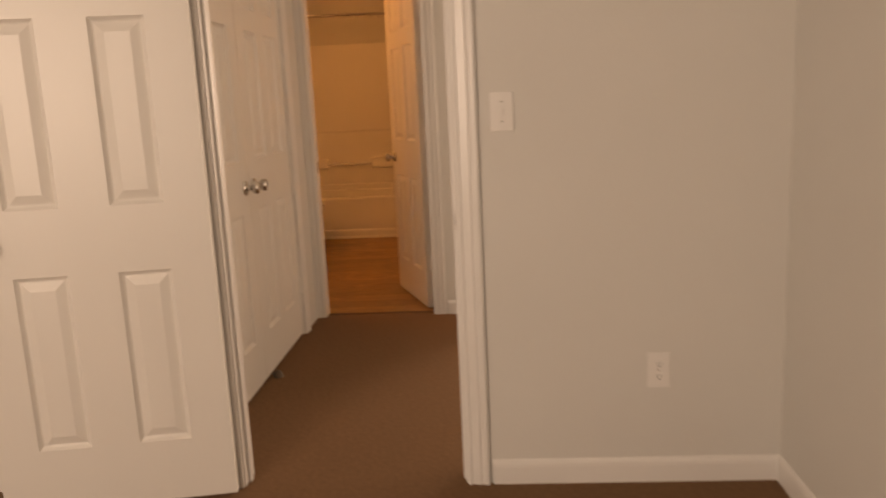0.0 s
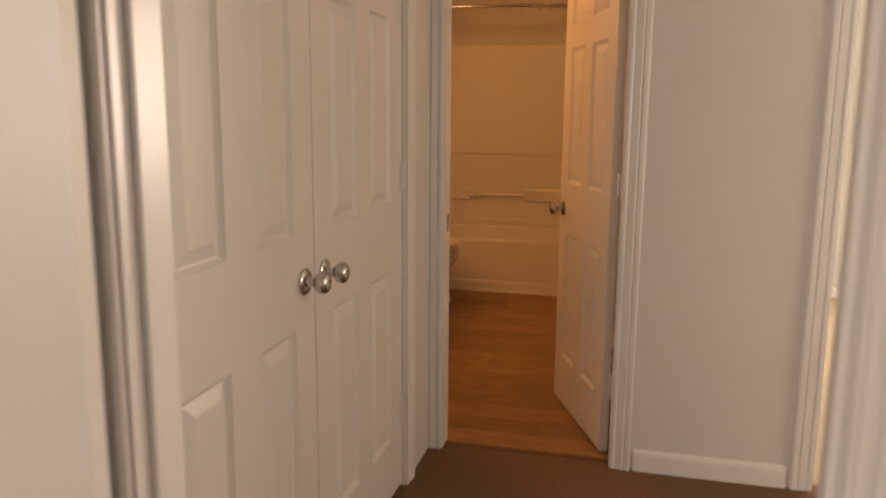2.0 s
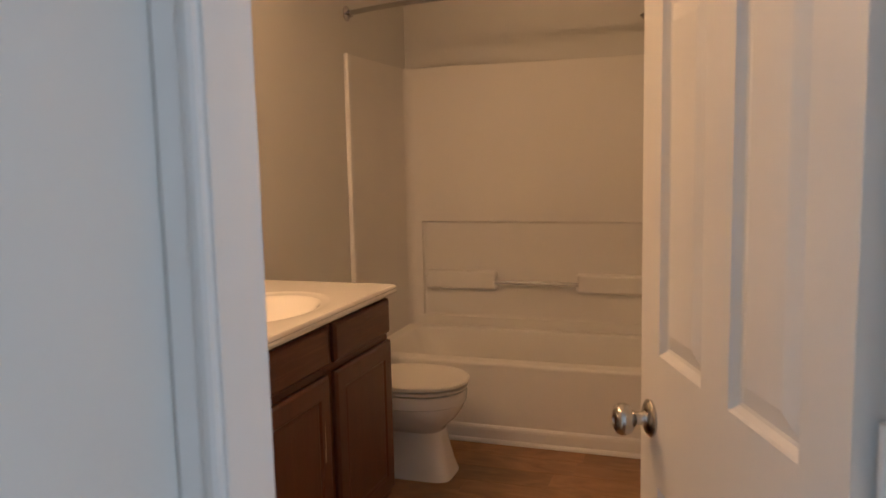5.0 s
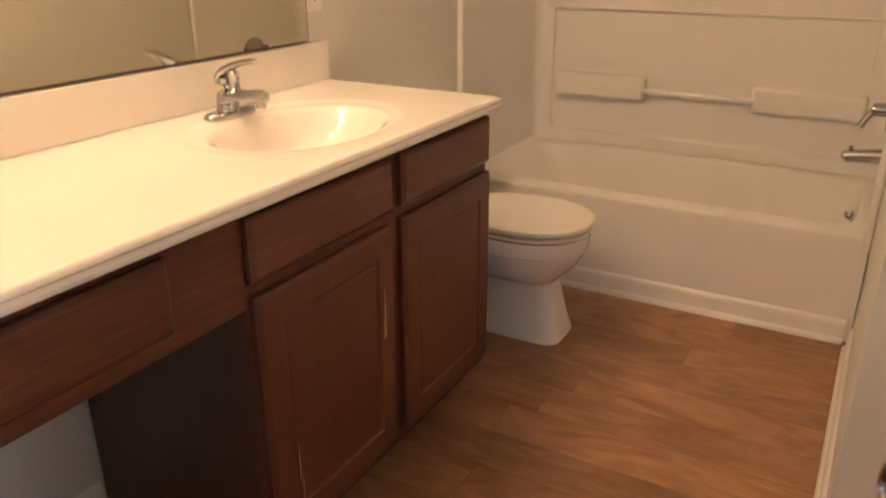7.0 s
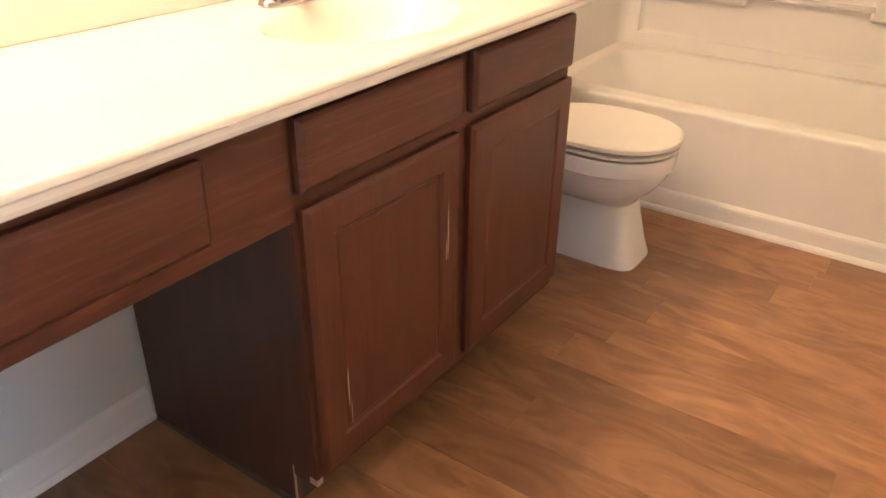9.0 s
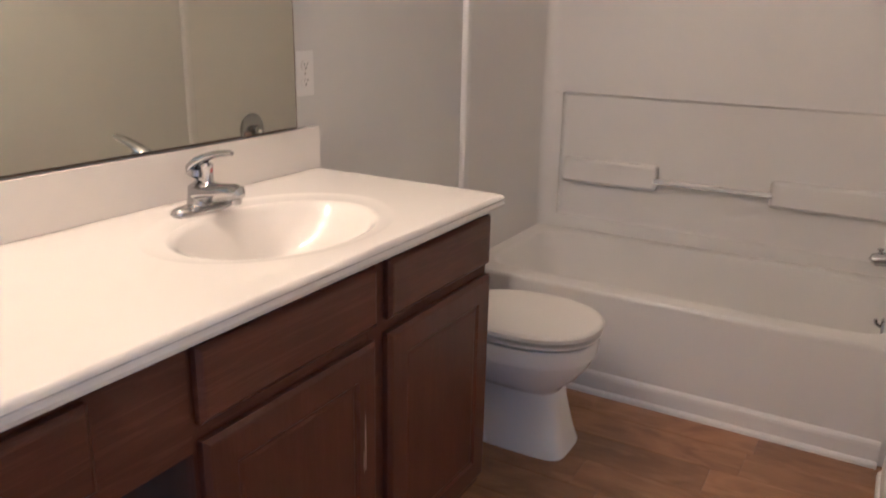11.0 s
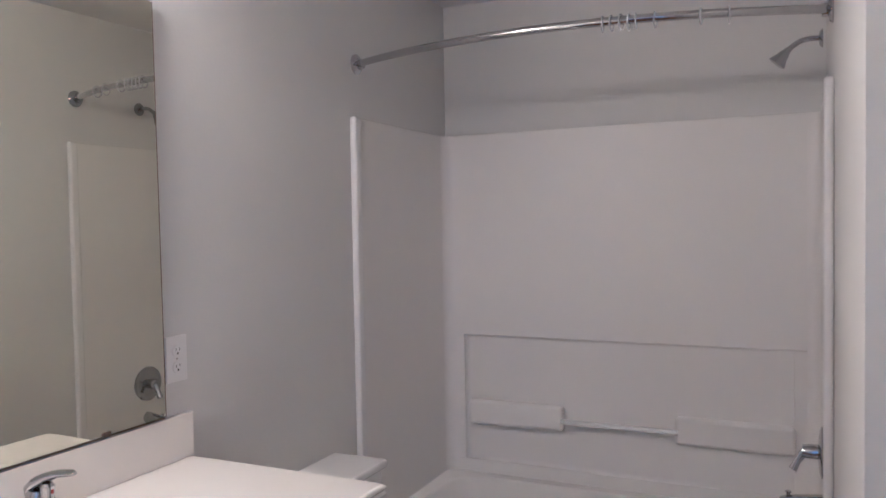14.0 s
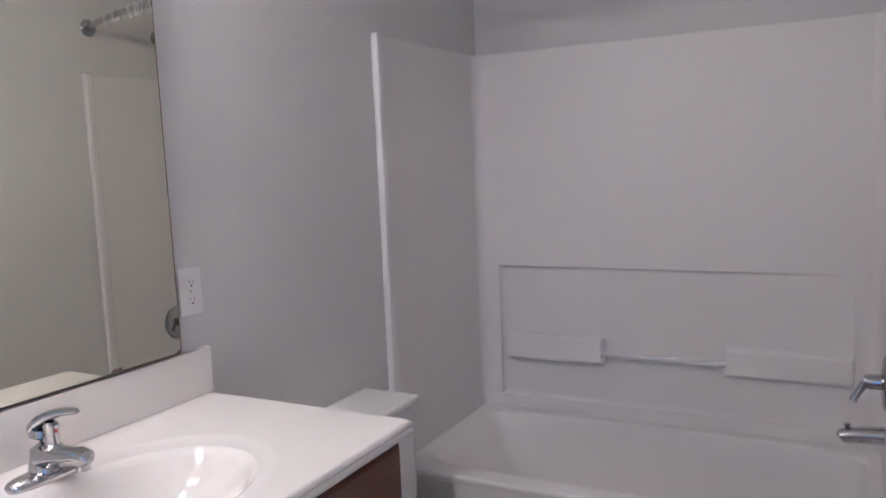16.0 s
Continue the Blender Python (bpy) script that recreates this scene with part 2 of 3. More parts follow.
wall("wall_bedroom_back_a", -1.7, -0.65, -9.4, -9.3)
wall("wall_bedroom_back_b", 0.95, 3.235, -9.4, -9.3)
wall("wall_bedroom_back_sill", -0.65, 0.95, -9.4, -9.3, 0.0, 0.75)
wall("wall_bedroom_back_head", -0.65, 0.95, -9.4, -9.3, 2.15)

# ---- trim ----


def moulding(name, profile, along, a, b, mat=TRIM, flip=1, base=(0, 0)):
    """A strip with a section (out, up) run along x or y from a to b on a wall at base (wall coordinate, z)."""
    bm = bmesh.new()
    rings = []
    for t in (a, b):
        ring = []
        for o, u in profile:
            w = base[0] + flip * o
            ring.append(bm.verts.new((t, w, base[1] + u) if along == "x" else (w, t, base[1] + u)))
        rings.append(ring)
    skin(bm, rings)
    return structure(part(name, bm, mat), "white painted wooden baseboard")


BASE = [(0.0, 0.0), (0.024, 0.0), (0.023, 0.010), (0.018, 0.018), (0.013, 0.020), (0.012, 0.062), (0.010, 0.074), (0.005, 0.082), (0.0, 0.085)]
BASE_C = [(0.0, 0.0), (0.013, 0.0), (0.012, 0.058), (0.010, 0.070), (0.005, 0.080), (0.0, 0.083)]
moulding("baseboard_bath_right", BASE, "y", -1.224, -0.06, flip=-1, base=(W, 0))
moulding("baseboard_bath_left", BASE, "y", DB, -1.806, flip=1, base=(0.0, 0))
moulding("baseboard_behind_toilet", BASE, "y", -0.845, -0.06, flip=1, base=(0.0, 0))
moulding("baseboard_recess", BASE, "x", W, 1.90, flip=-1, base=(-1.20, 0))
moulding("baseboard_hall_right", BASE_C, "x", JR + 0.092, SIDE - 0.092, flip=-1, base=(DW, 0))
moulding("baseboard_hall_side", BASE_C, "x", 3.575, 4.9, flip=-1, base=(DW, 0))
moulding("baseboard_hall_back", BASE_C, "x", OR + 0.09, 4.9, flip=1, base=(BH, 0))
moulding("baseboard_bedroom_right", BASE_C, "y", -9.3, BW, flip=-1, base=(3.135, 0))
moulding("baseboard_bedroom_wall", BASE_C, "x", OR + 0.09, 3.135, flip=-1, base=(BW, 0))
moulding("baseboard_bedroom_wall_left", BASE_C, "x", -1.6, OL - 0.09, flip=-1, base=(BW, 0))
moulding("baseboard_side_far", BASE_C, "x", 2.06, 4.7, flip=-1, base=(0.5, 0))
# carpet bar at the bathroom door
structure(slab("trim_threshold", JOINT, JL, JR, DB - 0.052, DB - 0.028, 0.0, 0.006, bevel=0.002), "thin dark threshold strip between carpet and vinyl")

CASE = [(0.0, 0.0), (0.0, 0.010), (0.006, 0.013), (0.014, 0.013), (0.018, 0.010), (0.026, 0.012), (0.044, 0.016), (0.050, 0.0125), (0.056, 0.0165), (0.068, 0.018), (0.075, 0.014), (0.075, 0.0)]


def casing(parent, axis, wallc, out, e0, e1, head, foot=0.0):
    """Moulded door casing on three sides of an opening e0..e1; out is the way that it stands proud."""
    sides = [("left_casing", e0, -1, 0), ("right_casing", e1, 1, 0)]
    for name, e, sgn, _ in sides:
        bm = bmesh.new()
        rings = []
        for z, mitre in ((foot, 0.0), (head, 1.0)):
            ring = []
            for w_, d in CASE:
                u, v = e + sgn * w_, wallc + out * d
                ring.append(bm.verts.new((u, v, z + mitre * w_) if axis == "x" else (v, u, z + mitre * w_)))
            rings.append(ring)
        skin(bm, rings)
        part(name, bm, TRIM, parent)
    bm = bmesh.new()
    rings = []
    for e, sgn in ((e0, -1), (e1, 1)):
        ring = []
        for w_, d in CASE:
            u, v = e + sgn * w_, wallc + out * d
            ring.append(bm.verts.new((u, v, head + w_) if axis == "x" else (v, u, head + w_)))
        rings.append(ring)
    skin(bm, rings)
    part("head_casing", bm, TRIM, parent)


def frame_x(name, e0, e1, y0, y1, stop_y, label, cas=(True, True)):
    """A door frame in a wall that runs along x: jambs, stops and casings."""
    p = structure(new(name), label)
    slab("jamb", TRIM, e0 - 0.018, e0, y0, y1, 0, HEAD + 0.018, p)
    slab("jamb", TRIM, e1, e1 + 0.018, y0, y1, 0, HEAD + 0.018, p)
    slab("jamb_head", TRIM, e0, e1, y0, y1, HEAD, HEAD + 0.018, p)
    if stop_y is not None:
        slab("door_stop", TRIM, e0, e0 + 0.010, stop_y, stop_y + 0.03, 0, HEAD, p, 0.002)
        slab("door_stop", TRIM, e1 - 0.010, e1, stop_y, stop_y + 0.03, 0, HEAD, p, 0.002)
    if cas[0]:
        casing(p, "x", y0, -1, e0 - 0.005, e1 + 0.005, HEAD + 0.005)
    if cas[1]:
        casing(p, "x", y1, 1, e0 - 0.005, e1 + 0.005, HEAD + 0.005)
    return p


bath_frame = frame_x("door_frame_bath", JL, JR, DW, DB, None, "white moulded door frame of the bathroom", (True, False))
bed_frame = frame_x("door_frame_bedroom", OL, OR, BW, BH, BW + 0.028, "white moulded door frame of the bedroom")
side_frame = frame_x("door_frame_side_room", SIDE, 3.48, DW, DB, None, "white moulded frame of the side room opening")
# strike plate on the bedroom jamb
strike = part("strike_plate", (lambda b: (box(b, OR - 0.002, OR + 0.001, BW + 0.012, BW + 0.04, 0.865, 0.925, 0.0), b)[1])(bmesh.new()), NICKEL, bed_frame, "satin nickel strike plate")
part("strike_hole", (lambda b: (box(b, OR - 0.003, OR + 0.0005, BW + 0.02, BW + 0.034, 0.878, 0.912, 0.0), b)[1])(bmesh.new()), HOLE, bed_frame)

closet_frame = structure(new("door_frame_closet"), "white moulded frame of the double closet doors")
slab("jamb", TRIM, CLX - 0.1, CLX, CY0 - 0.018, CY0, 0, HEAD + 0.018, closet_frame)
slab("jamb", TRIM, CLX - 0.1, CLX, CY1, CY1 + 0.018, 0, HEAD + 0.018, closet_frame)
slab("jamb_head", TRIM, CLX - 0.1, CLX, CY0, CY1, HEAD, HEAD + 0.018, closet_frame)
casing(closet_frame, "y", CLX, 1, CY0 - 0.005, CY1 + 0.005, HEAD + 0.005)

# ---- doors ----


def knob_mesh(m, mat=NICKEL, parent=None):
    bm = bmesh.new()
    lathe(bm, m, [(0.0, 0.0), (0.032, 0.0), (0.033, 0.004), (0.028, 0.009), (0.014, 0.012), (0.0115, 0.016), (0.0115, 0.028), (0.016, 0.032), (0.024, 0.038), (0.0275, 0.046), (0.0275, 0.054), (0.024, 0.061), (0.017, 0.065), (0.008, 0.0665), (0.007, 0.064), (0.0, 0.064)], 28)
    return part("door_knob", bm, mat, parent, "round satin nickel door knob", smooth=True)


def panel_door(name, width, rows, stile, mull, m, label, thick=0.035, height=HEAD - 0.008, mat=DOORP, knob=None, knob_back=False, kind="structure"):
    """A moulded six-panel door, local x along its width from the hinge, y through it, z up. rows: (bottom, top) of the panels."""
    d = new(name)
    d.matrix_world = m
    tagged(d, label, "door", kind=kind)
    pw = (width - 2 * stile - mull) / 2
    cols = [(stile, stile + pw), (stile + pw + mull, width - stile)]
    z0 = 0.012
    h = thick / 2
    # stiles, mullion and rails
    slab("stile", mat, 0, stile, -h, h, z0, height, d)
    slab("stile", mat, width - stile, width, -h, h, z0, height, d)
    edges = [z0] + [v for r in rows for v in r] + [height]
    for a, b in zip(edges[0::2], edges[1::2]):
        slab("rail", mat, stile, width - stile, -h, h, a, b, d)
    for a, b in rows:
        slab("mullion", mat, cols[0][1], cols[1][0], -h, h, a, b, d)
    for a, b in rows:
        for c0, c1 in cols:
            bm = bmesh.new()
            for sgn in (-1, 1):
                loops = [(0.0, h), (0.003, h - 0.004), (0.010, h - 0.0105), (0.015, h - 0.012), (0.020, h - 0.0105), (0.041, h - 0.003), (0.045, h - 0.002)]
                rings = [[bm.verts.new(p) for p in ((c0 + i, sgn * y, a + i), (c1 - i, sgn * y, a + i), (c1 - i, sgn * y, b - i), (c0 + i, sgn * y, b - i))] for i, y in loops]
                skin(bm, rings, False)
                bm.faces.new(rings[-1])
            part("panel", bm, mat, d)
    if knob:
        kx, kz = knob
        knob_mesh(Matrix.Translation((kx, -h, kz)) @ Matrix.Rotation(radians(90), 4, "X"), parent=d)
        if knob_back:
            knob_mesh(Matrix.Translation((kx, h, kz)) @ Matrix.Rotation(radians(-90), 4, "X"), parent=d)
    return d


# bathroom door, ajar into the room; its hinge side at the right jamb
HX, HY = 1.828, -2.668
KX, KY = 1.583, -2.05
ang = math.degrees(math.atan2(KY - HY, KX - HX))
bath_door = panel_door("door_bath", 0.655, [(0.23, 0.80), (1.03, 1.61), (1.71, 1.92)], 0.096, 0.095,
                       pose(HX, HY, 0, 0, 0, ang) @ Matrix.Scale(-1, 4, (0, 1, 0)), "white six-panel bathroom door standing ajar with a nickel knob", knob=(0.596, 0.910), knob_back=True)
for z in (0.25, 1.03, 1.75):
    hinge_bm = bmesh.new()
    tube(hinge_bm, [(JR - 0.012, DB + 0.012, z), (JR - 0.012, DB + 0.012, z + 0.085)], 0.007, 10)
    box(hinge_bm, JR - 0.004, JR - 0.001, DB - 0.03, DB + 0.012, z, z + 0.085)
    part("hinge", hinge_bm, TRIM, bath_frame, "painted butt hinge")

# strike plate on the left jamb, painted hinges of the closet door
part("strike_plate", (lambda b: (box(b, JL - 0.001, JL + 0.002, DW + 0.042, DW + 0.070, 0.875, 0.940), b)[1])(bmesh.new()), NICKEL, bath_frame, "satin nickel strike plate")
for z in (0.24, 1.075, 1.78):
    hinge_bm = bmesh.new()
    tube(hinge_bm, [(CLX - 0.004, CY1 - 0.002, z), (CLX - 0.004, CY1 - 0.002, z + 0.088)], 0.0065, 10)
    box(hinge_bm, CLX - 0.010, CLX - 0.006, CY1 - 0.020, CY1 - 0.003, z, z + 0.088)
    part("hinge", hinge_bm, TRIM, closet_frame, "painted butt hinge")

# closet doors
SEAM = -3.872
for y0, width, st, mu, kx, name in ((CY0 + 0.003, SEAM - CY0 - 0.005, 0.113, 0.134, SEAM - CY0 - 0.067, "door_closet_a"), (SEAM + 0.002, CY1 - SEAM - 0.004, 0.118, 0.112, 0.058, "door_closet_b")):
    panel_door(name, width, [(0.22, 0.815), (1.042, 1.622), (1.72, 1.92)], st, mu,
               pose(CLX - 0.028, y0, 0, 0, 0, 90), "white six-panel closet door, closed, with a nickel knob", knob=(kx, 0.926))
# bedroom door folded back against the wall
panel_door("door_bedroom", 0.735, [(0.22, 0.79), (1.0, 1.56), (1.66, 1.88)], 0.130, 0.15,
           pose(1.336, BW - 0.045, 0, 0, 0, 190.5) @ Matrix.Scale(-1, 4, (0, 1, 0)), "white six-panel bedroom door swung back towards the wall", knob=(0.668, 0.895))

# floor stop in front of the closet doors
stop = thing("door_stop", "small dark dome door stop on the carpet by the closet doors", "door stop")
bm = bmesh.new()
lathe(bm, Matrix.Translation((CLX + 0.030, SEAM + 0.05, 0.0)), [(0, 0), (0.024, 0), (0.024, 0.006), (0.020, 0.020), (0.012, 0.030), (0, 0.033)], 20)
part("dome", bm, DARK, stop, "dark bronze dome", smooth=True)
bm = bmesh.new()
tube(bm, [(CLX + 0.010, SEAM + 0.05, 0.016), (CLX + 0.006, SEAM + 0.05, 0.016)], 0.010, 14)
part("bumper", bm, HOLE, stop, "black rubber bumper", smooth=True)

# ---- bathroom: tub and surround ----
tub = thing("bathtub", "white acrylic alcove bathtub with a plain apron", "bathtub")
RIM = 0.39


def ring_at(bm, x0, x1, y0, y1, z, e=9.0, n=64):
    return [bm.verts.new(p) for p in oval((x0 + x1) / 2, (y0 + y1) / 2, z, (x1 - x0) / 2, (y1 - y0) / 2, n, e)]


bm = bmesh.new()
rings = [ring_at(bm, 0.004, W - 0.004, 0.003, 0.755, RIM - 0.03, 60), ring_at(bm, 0.004, W - 0.004, 0.001, 0.755, RIM - 0.016, 60), ring_at(bm, 0.004, W - 0.004, 0.004, 0.755, RIM - 0.006, 60), ring_at(bm, 0.006, W - 0.006, 0.012, 0.755, RIM, 60),
         ring_at(bm, 0.075, W - 0.055, 0.075, 0.700, RIM, 9), ring_at(bm, 0.087, W - 0.062, 0.085, 0.690, RIM - 0.010, 8), ring_at(bm, 0.16, W - 0.075, 0.10, 0.672, 0.27, 7),
         ring_at(bm, 0.29, W - 0.10, 0.125, 0.645, 0.13, 6), ring_at(bm, 0.36, W - 0.15, 0.17, 0.60, 0.085, 5), ring_at(bm, 0.5, W - 0.3, 0.28, 0.5, 0.075, 4)]
skin(bm, rings, False)
bm.faces.new(rings[-1])
part("basin", bm, ACRYL, tub, smooth=True)
bm = bmesh.new()
box(bm, 0.004, W - 0.004, 0.003, 0.02, 0.0, RIM - 0.024)
part("apron", bm, ACRYL, tub)
bm = bmesh.new()
rings = []
for x in (0.012, W - 0.026):
    rings.append([bm.verts.new((x, -o, u)) for o, u in BASE])
skin(bm, rings)
part("apron_trim", bm, TRIM, tub, "white base trim along the apron")
bm = bmesh.new()
lathe(bm, Matrix.Translation((W - 0.068, 0.385, 0.315)) @ Matrix.Rotation(radians(-96), 4, "Y"), [(0, 0), (0.036, 0), (0.036, 0.006), (0.030, 0.010), (0, 0.011)], 24)
tube(bm, [(W - 0.079, 0.385, 0.318), (W - 0.095, 0.385, 0.328), (W - 0.098, 0.385, 0.343)], 0.006, 8)
part("overflow_plate", bm, CHROME, tub, "chrome overflow plate with trip lever", smooth=True)

sur = thing("tub_surround", "white moulded acrylic tub surround with soap ledges", "tub surround")
TOP = 1.865
bm = bmesh.new()
GL, GR, GT, GB = 0.10, 1.422, 0.995, 0.445
# upper field and the borders of the recessed field
box(bm, 0.02, W - 0.02, BACK - 0.006, 0.80, GT, TOP, 0.004)
box(bm, 0.02, GL, BACK - 0.006, 0.80, GB, GT, 0.003)
box(bm, GR, W - 0.02, BACK - 0.006, 0.80, GB, GT, 0.003)
box(bm, 0.02, W - 0.02, BACK - 0.005, 0.80, RIM, GB, 0.003)
field = [[bm.verts.new((x, y, z)) for x, z in ((GL - o, GB - o), (GR + o, GB - o), (GR + o, GT + o), (GL - o, GT + o))] for o, y in ((0.004, BACK - 0.001), (-0.003, BACK + 0.013), (-0.009, BACK + 0.020), (-0.018, BACK + 0.022))]
for ring, run in zip(field, (0.0, 0.05, 0.09, 0.11)):    # the recess runs out in a long ramp at the faucet end
    for v, keep in zip(ring[1:3], (0.15, 0.45)):
        v.co.x -= run
        v.co.y = BACK - 0.0035 + keep * (v.co.y - BACK + 0.001)
skin(bm, field, False)
bm.faces.new(field[-1])
part("back_panel", bm, ACRYL, sur, smooth=True)
for x0, x1, name in ((0.0005, 0.020, "end_panel"), (W - 0.020, W - 0.0005, "end_panel")):
    bm = bmesh.new()
    box(bm, x0, x1, 0.028, 0.80, RIM - 0.002, TOP, 0.003)
    part(name, bm, ACRYL, sur)
# rounded inner corners
for sx in (1, -1):
    bm = bmesh.new()
    cx = 0.02 if sx > 0 else W - 0.02
    R_ = 0.045
    rings = []
    for z in (RIM, TOP - 0.002):
        ring = [bm.verts.new((cx, BACK - 0.006, z))]
        for k in range(9):
            a = math.pi / 2 * k / 8
            ring.append(bm.verts.new((cx + sx * R_ * (1 - math.sin(a)), BACK - 0.006 - R_ * (1 - math.cos(a)), z)))
        rings.append(ring)
    skin(bm, rings)
    part("inner_corner", bm, ACRYL, sur, smooth=True)
# front flanges, rounded beads
for x0, x1 in ((0.0005, 0.026), (W - 0.026, W - 0.0005)):
    bm = bmesh.new()
    box(bm, x0, x1, -0.012, 0.030, RIM - 0.05, TOP + 0.005, 0.009, 3)
    part("flange", bm, TRIM, sur, "white rounded front edge", smooth=True)
# soap ledges
for x0, x1, z0, z1 in ((0.125, 0.546, 0.608, 0.716), (0.996, 1.428, 0.604, 0.712)):
    bm = bmesh.new()
    box(bm, x0, x1, BACK - 0.050, BACK + 0.021, z0, z1, 0.017, 4)
    for v in bm.verts:
        if v.co.z < (z0 + z1) / 2 and v.co.y < BACK - 0.03:
            v.co.y += 0.02
        if v.co.z > z1 - 0.03 and v.co.y < BACK - 0.03:
            v.co.y += 0.022
    part("soap_ledge", bm, ACRYL, sur, smooth=True)
bm = bmesh.new()
tube(bm, [(0.54, BACK - 0.03, 0.655), (1.01, BACK - 0.03, 0.655)], 0.0105, 14)
part("towel_bar", bm, CLEAR, sur, "clear acrylic grab bar", smooth=True)

# shower rod, bowed towards the room
rod = thing("shower_rod", "polished chrome curved shower curtain rod on two round flanges", "curtain rod")
ROD_Z = 2.060


def rod_point(x):
    u = (x - W / 2) / (W / 2)
    return Vector((x, 0.042 - 0.178 * (1 - u * u), ROD_Z))


bm = bmesh.new()
tube(bm, [rod_point(W * k / 40) for k in range(41)], 0.0125, 16)
part("bar", bm, CHROME, rod, smooth=True)
for x, s_ in ((0.001, 1), (W - 0.001, -1)):
    bm = bmesh.new()
    lathe(bm, Matrix.Translation((x, 0.042, ROD_Z)) @ Matrix.Rotation(radians(90 * s_), 4, "Y"), [(0, 0), (0.036, 0), (0.036, 0.004), (0.030, 0.010), (0.019, 0.014), (0.0175, 0.030), (0, 0.030)], 26)
    part("flange", bm, CHROME, rod, smooth=True)
curtain_ring = None
for x in (0.930, 0.955, 0.982, 1.003, 1.022, 1.075, 1.195, 1.268):
    m = Matrix.Translation(rod_point(x) + Vector((0, 0, -0.006))) @ Matrix.Rotation(radians(10 * math.sin(x * 50)), 4, "Z")
    if curtain_ring is None:
        bm = bmesh.new()
        tube(bm, [(0, 0.0205 * math.cos(a), 0.0225 * math.sin(a)) for a in [2 * math.pi * k / 24 for k in range(25)]], 0.0028, 6, False)
        curtain_ring = part("curtain_ring", bm, CLEAR, smooth=True)
        curtain_ring.matrix_world = m
        tagged(curtain_ring, "clear plastic curtain ring hanging on the rod", "curtain ring", "rings on the shower rod")
    else:
        copy_thing(curtain_ring, m)

# shower head
sh = thing("wall_shower", "chrome shower head on a bent arm from the wall", "shower head")
bm = bmesh.new()
lathe(bm, Matrix.Translation((W - 0.0205, 0.38, 2.052)) @ Matrix.Rotation(radians(-90), 4, "Y"), [(0, 0), (0.030, 0), (0.030, 0.003), (0.022, 0.010), (0.011, 0.012), (0, 0.012)], 24)
part("wall_flange", bm, CHROME, sh, smooth=True)
bm = bmesh.new()
tube(bm, [(W - 0.022, 0.38, 2.052), (W - 0.06, 0.38, 2.054), (W - 0.085, 0.38, 2.050), (W - 0.105, 0.38, 2.038), (W - 0.125, 0.38, 2.022)], 0.0085, 12)
part("arm", bm, CHROME, sh, smooth=True)
bm = bmesh.new()
lathe(bm, Matrix.Translation((W - 0.120, 0.38, 2.027)) @ Matrix.Rotation(radians(-140), 4, "Y"), [(0, 0), (0.011, 0), (0.012, 0.012), (0.016, 0.017), (0.018, 0.030), (0.027, 0.048), (0.029, 0.056), (0.024, 0.058), (0, 0.058)], 24)
part("head", bm, CHROME, sh, smooth=True)

# valve and spout
valve = thing("shower_valve", "chrome round shower valve with a lever handle", "shower valve")
VY, VZ = 0.380, 0.730
bm = bmesh.new()
lathe(bm, Matrix.Translation((W - 0.0202, VY, VZ)) @ Matrix.Rotation(radians(-90), 4, "Y"), [(0, 0), (0.082, 0), (0.083, 0.004), (0.070, 0.010), (0.030, 0.014), (0, 0.014)], 36)
part("escutcheon", bm, CHROME, valve, smooth=True)
bm = bmesh.new()
lathe(bm, Matrix.Translation((W - 0.033, VY, VZ)) @ Matrix.Rotation(radians(-90), 4, "Y"), [(0, 0), (0.024, 0), (0.024, 0.030), (0.020, 0.046), (0.0, 0.050)], 24)
tube(bm, [(W - 0.066, VY, VZ), (W - 0.078, VY, VZ - 0.010), (W - 0.095, VY - 0.004, VZ - 0.035), (W - 0.108, VY - 0.006, VZ - 0.062)], [0.016, 0.014, 0.011, 0.013], 12)
part("lever", bm, CHROME, valve, smooth=True)
spout = thing("tub_spout", "chrome tub spout below the shower valve", "tub spout")
bm = bmesh.new()
tube(bm, [(W - 0.0205, 0.375, 0.566), (W - 0.03, 0.375, 0.566), (W - 0.07, 0.375, 0.563), (W - 0.12, 0.375, 0.558), (W - 0.137, 0.375, 0.553), (W - 0.142, 0.375, 0.548)], [0.028, 0.027, 0.025, 0.0235, 0.022, 0.014], 18)
lathe(bm, Matrix.Translation((W - 0.122, 0.375, 0.575)), [(0, 0), (0.006, 0), (0.006, 0.012), (0.010, 0.015), (0.010, 0.019), (0, 0.020)], 12)
part("spout_body", bm, CHROME, spout, smooth=True)

# ---- toilet ----
toilet = thing("toilet", "white china toilet with closed lid beside the vanity", "toilet")
TY = -0.42
bm = bmesh.new()
sec = [(0.0, 0.30, 0.660, 0.104, 5.0), (0.010, 0.30, 0.661, 0.104, 5.0), (0.06, 0.31, 0.645, 0.095, 4.5), (0.16, 0.32, 0.622, 0.083, 4.0), (0.205, 0.31, 0.616, 0.088, 3.4), (0.225, 0.28, 0.628, 0.115, 2.8),
       (0.255, 0.24, 0.664, 0.148, 2.4), (0.295, 0.22, 0.694, 0.168, 2.25), (0.322, 0.215, 0.703, 0.173, 2.2), (0.326, 0.215, 0.703, 0.173, 2.2), (0.331, 0.215, 0.712, 0.182, 2.2), (0.372, 0.215, 0.716, 0.184, 2.2), (0.382, 0.22, 0.712, 0.181, 2.2)]
rings = [[bm.verts.new(p) for p in oval((a + b) / 2, TY, z, (b - a) / 2, w_, 44, e)] for z, a, b, w_, e in sec]
skin(bm, rings)
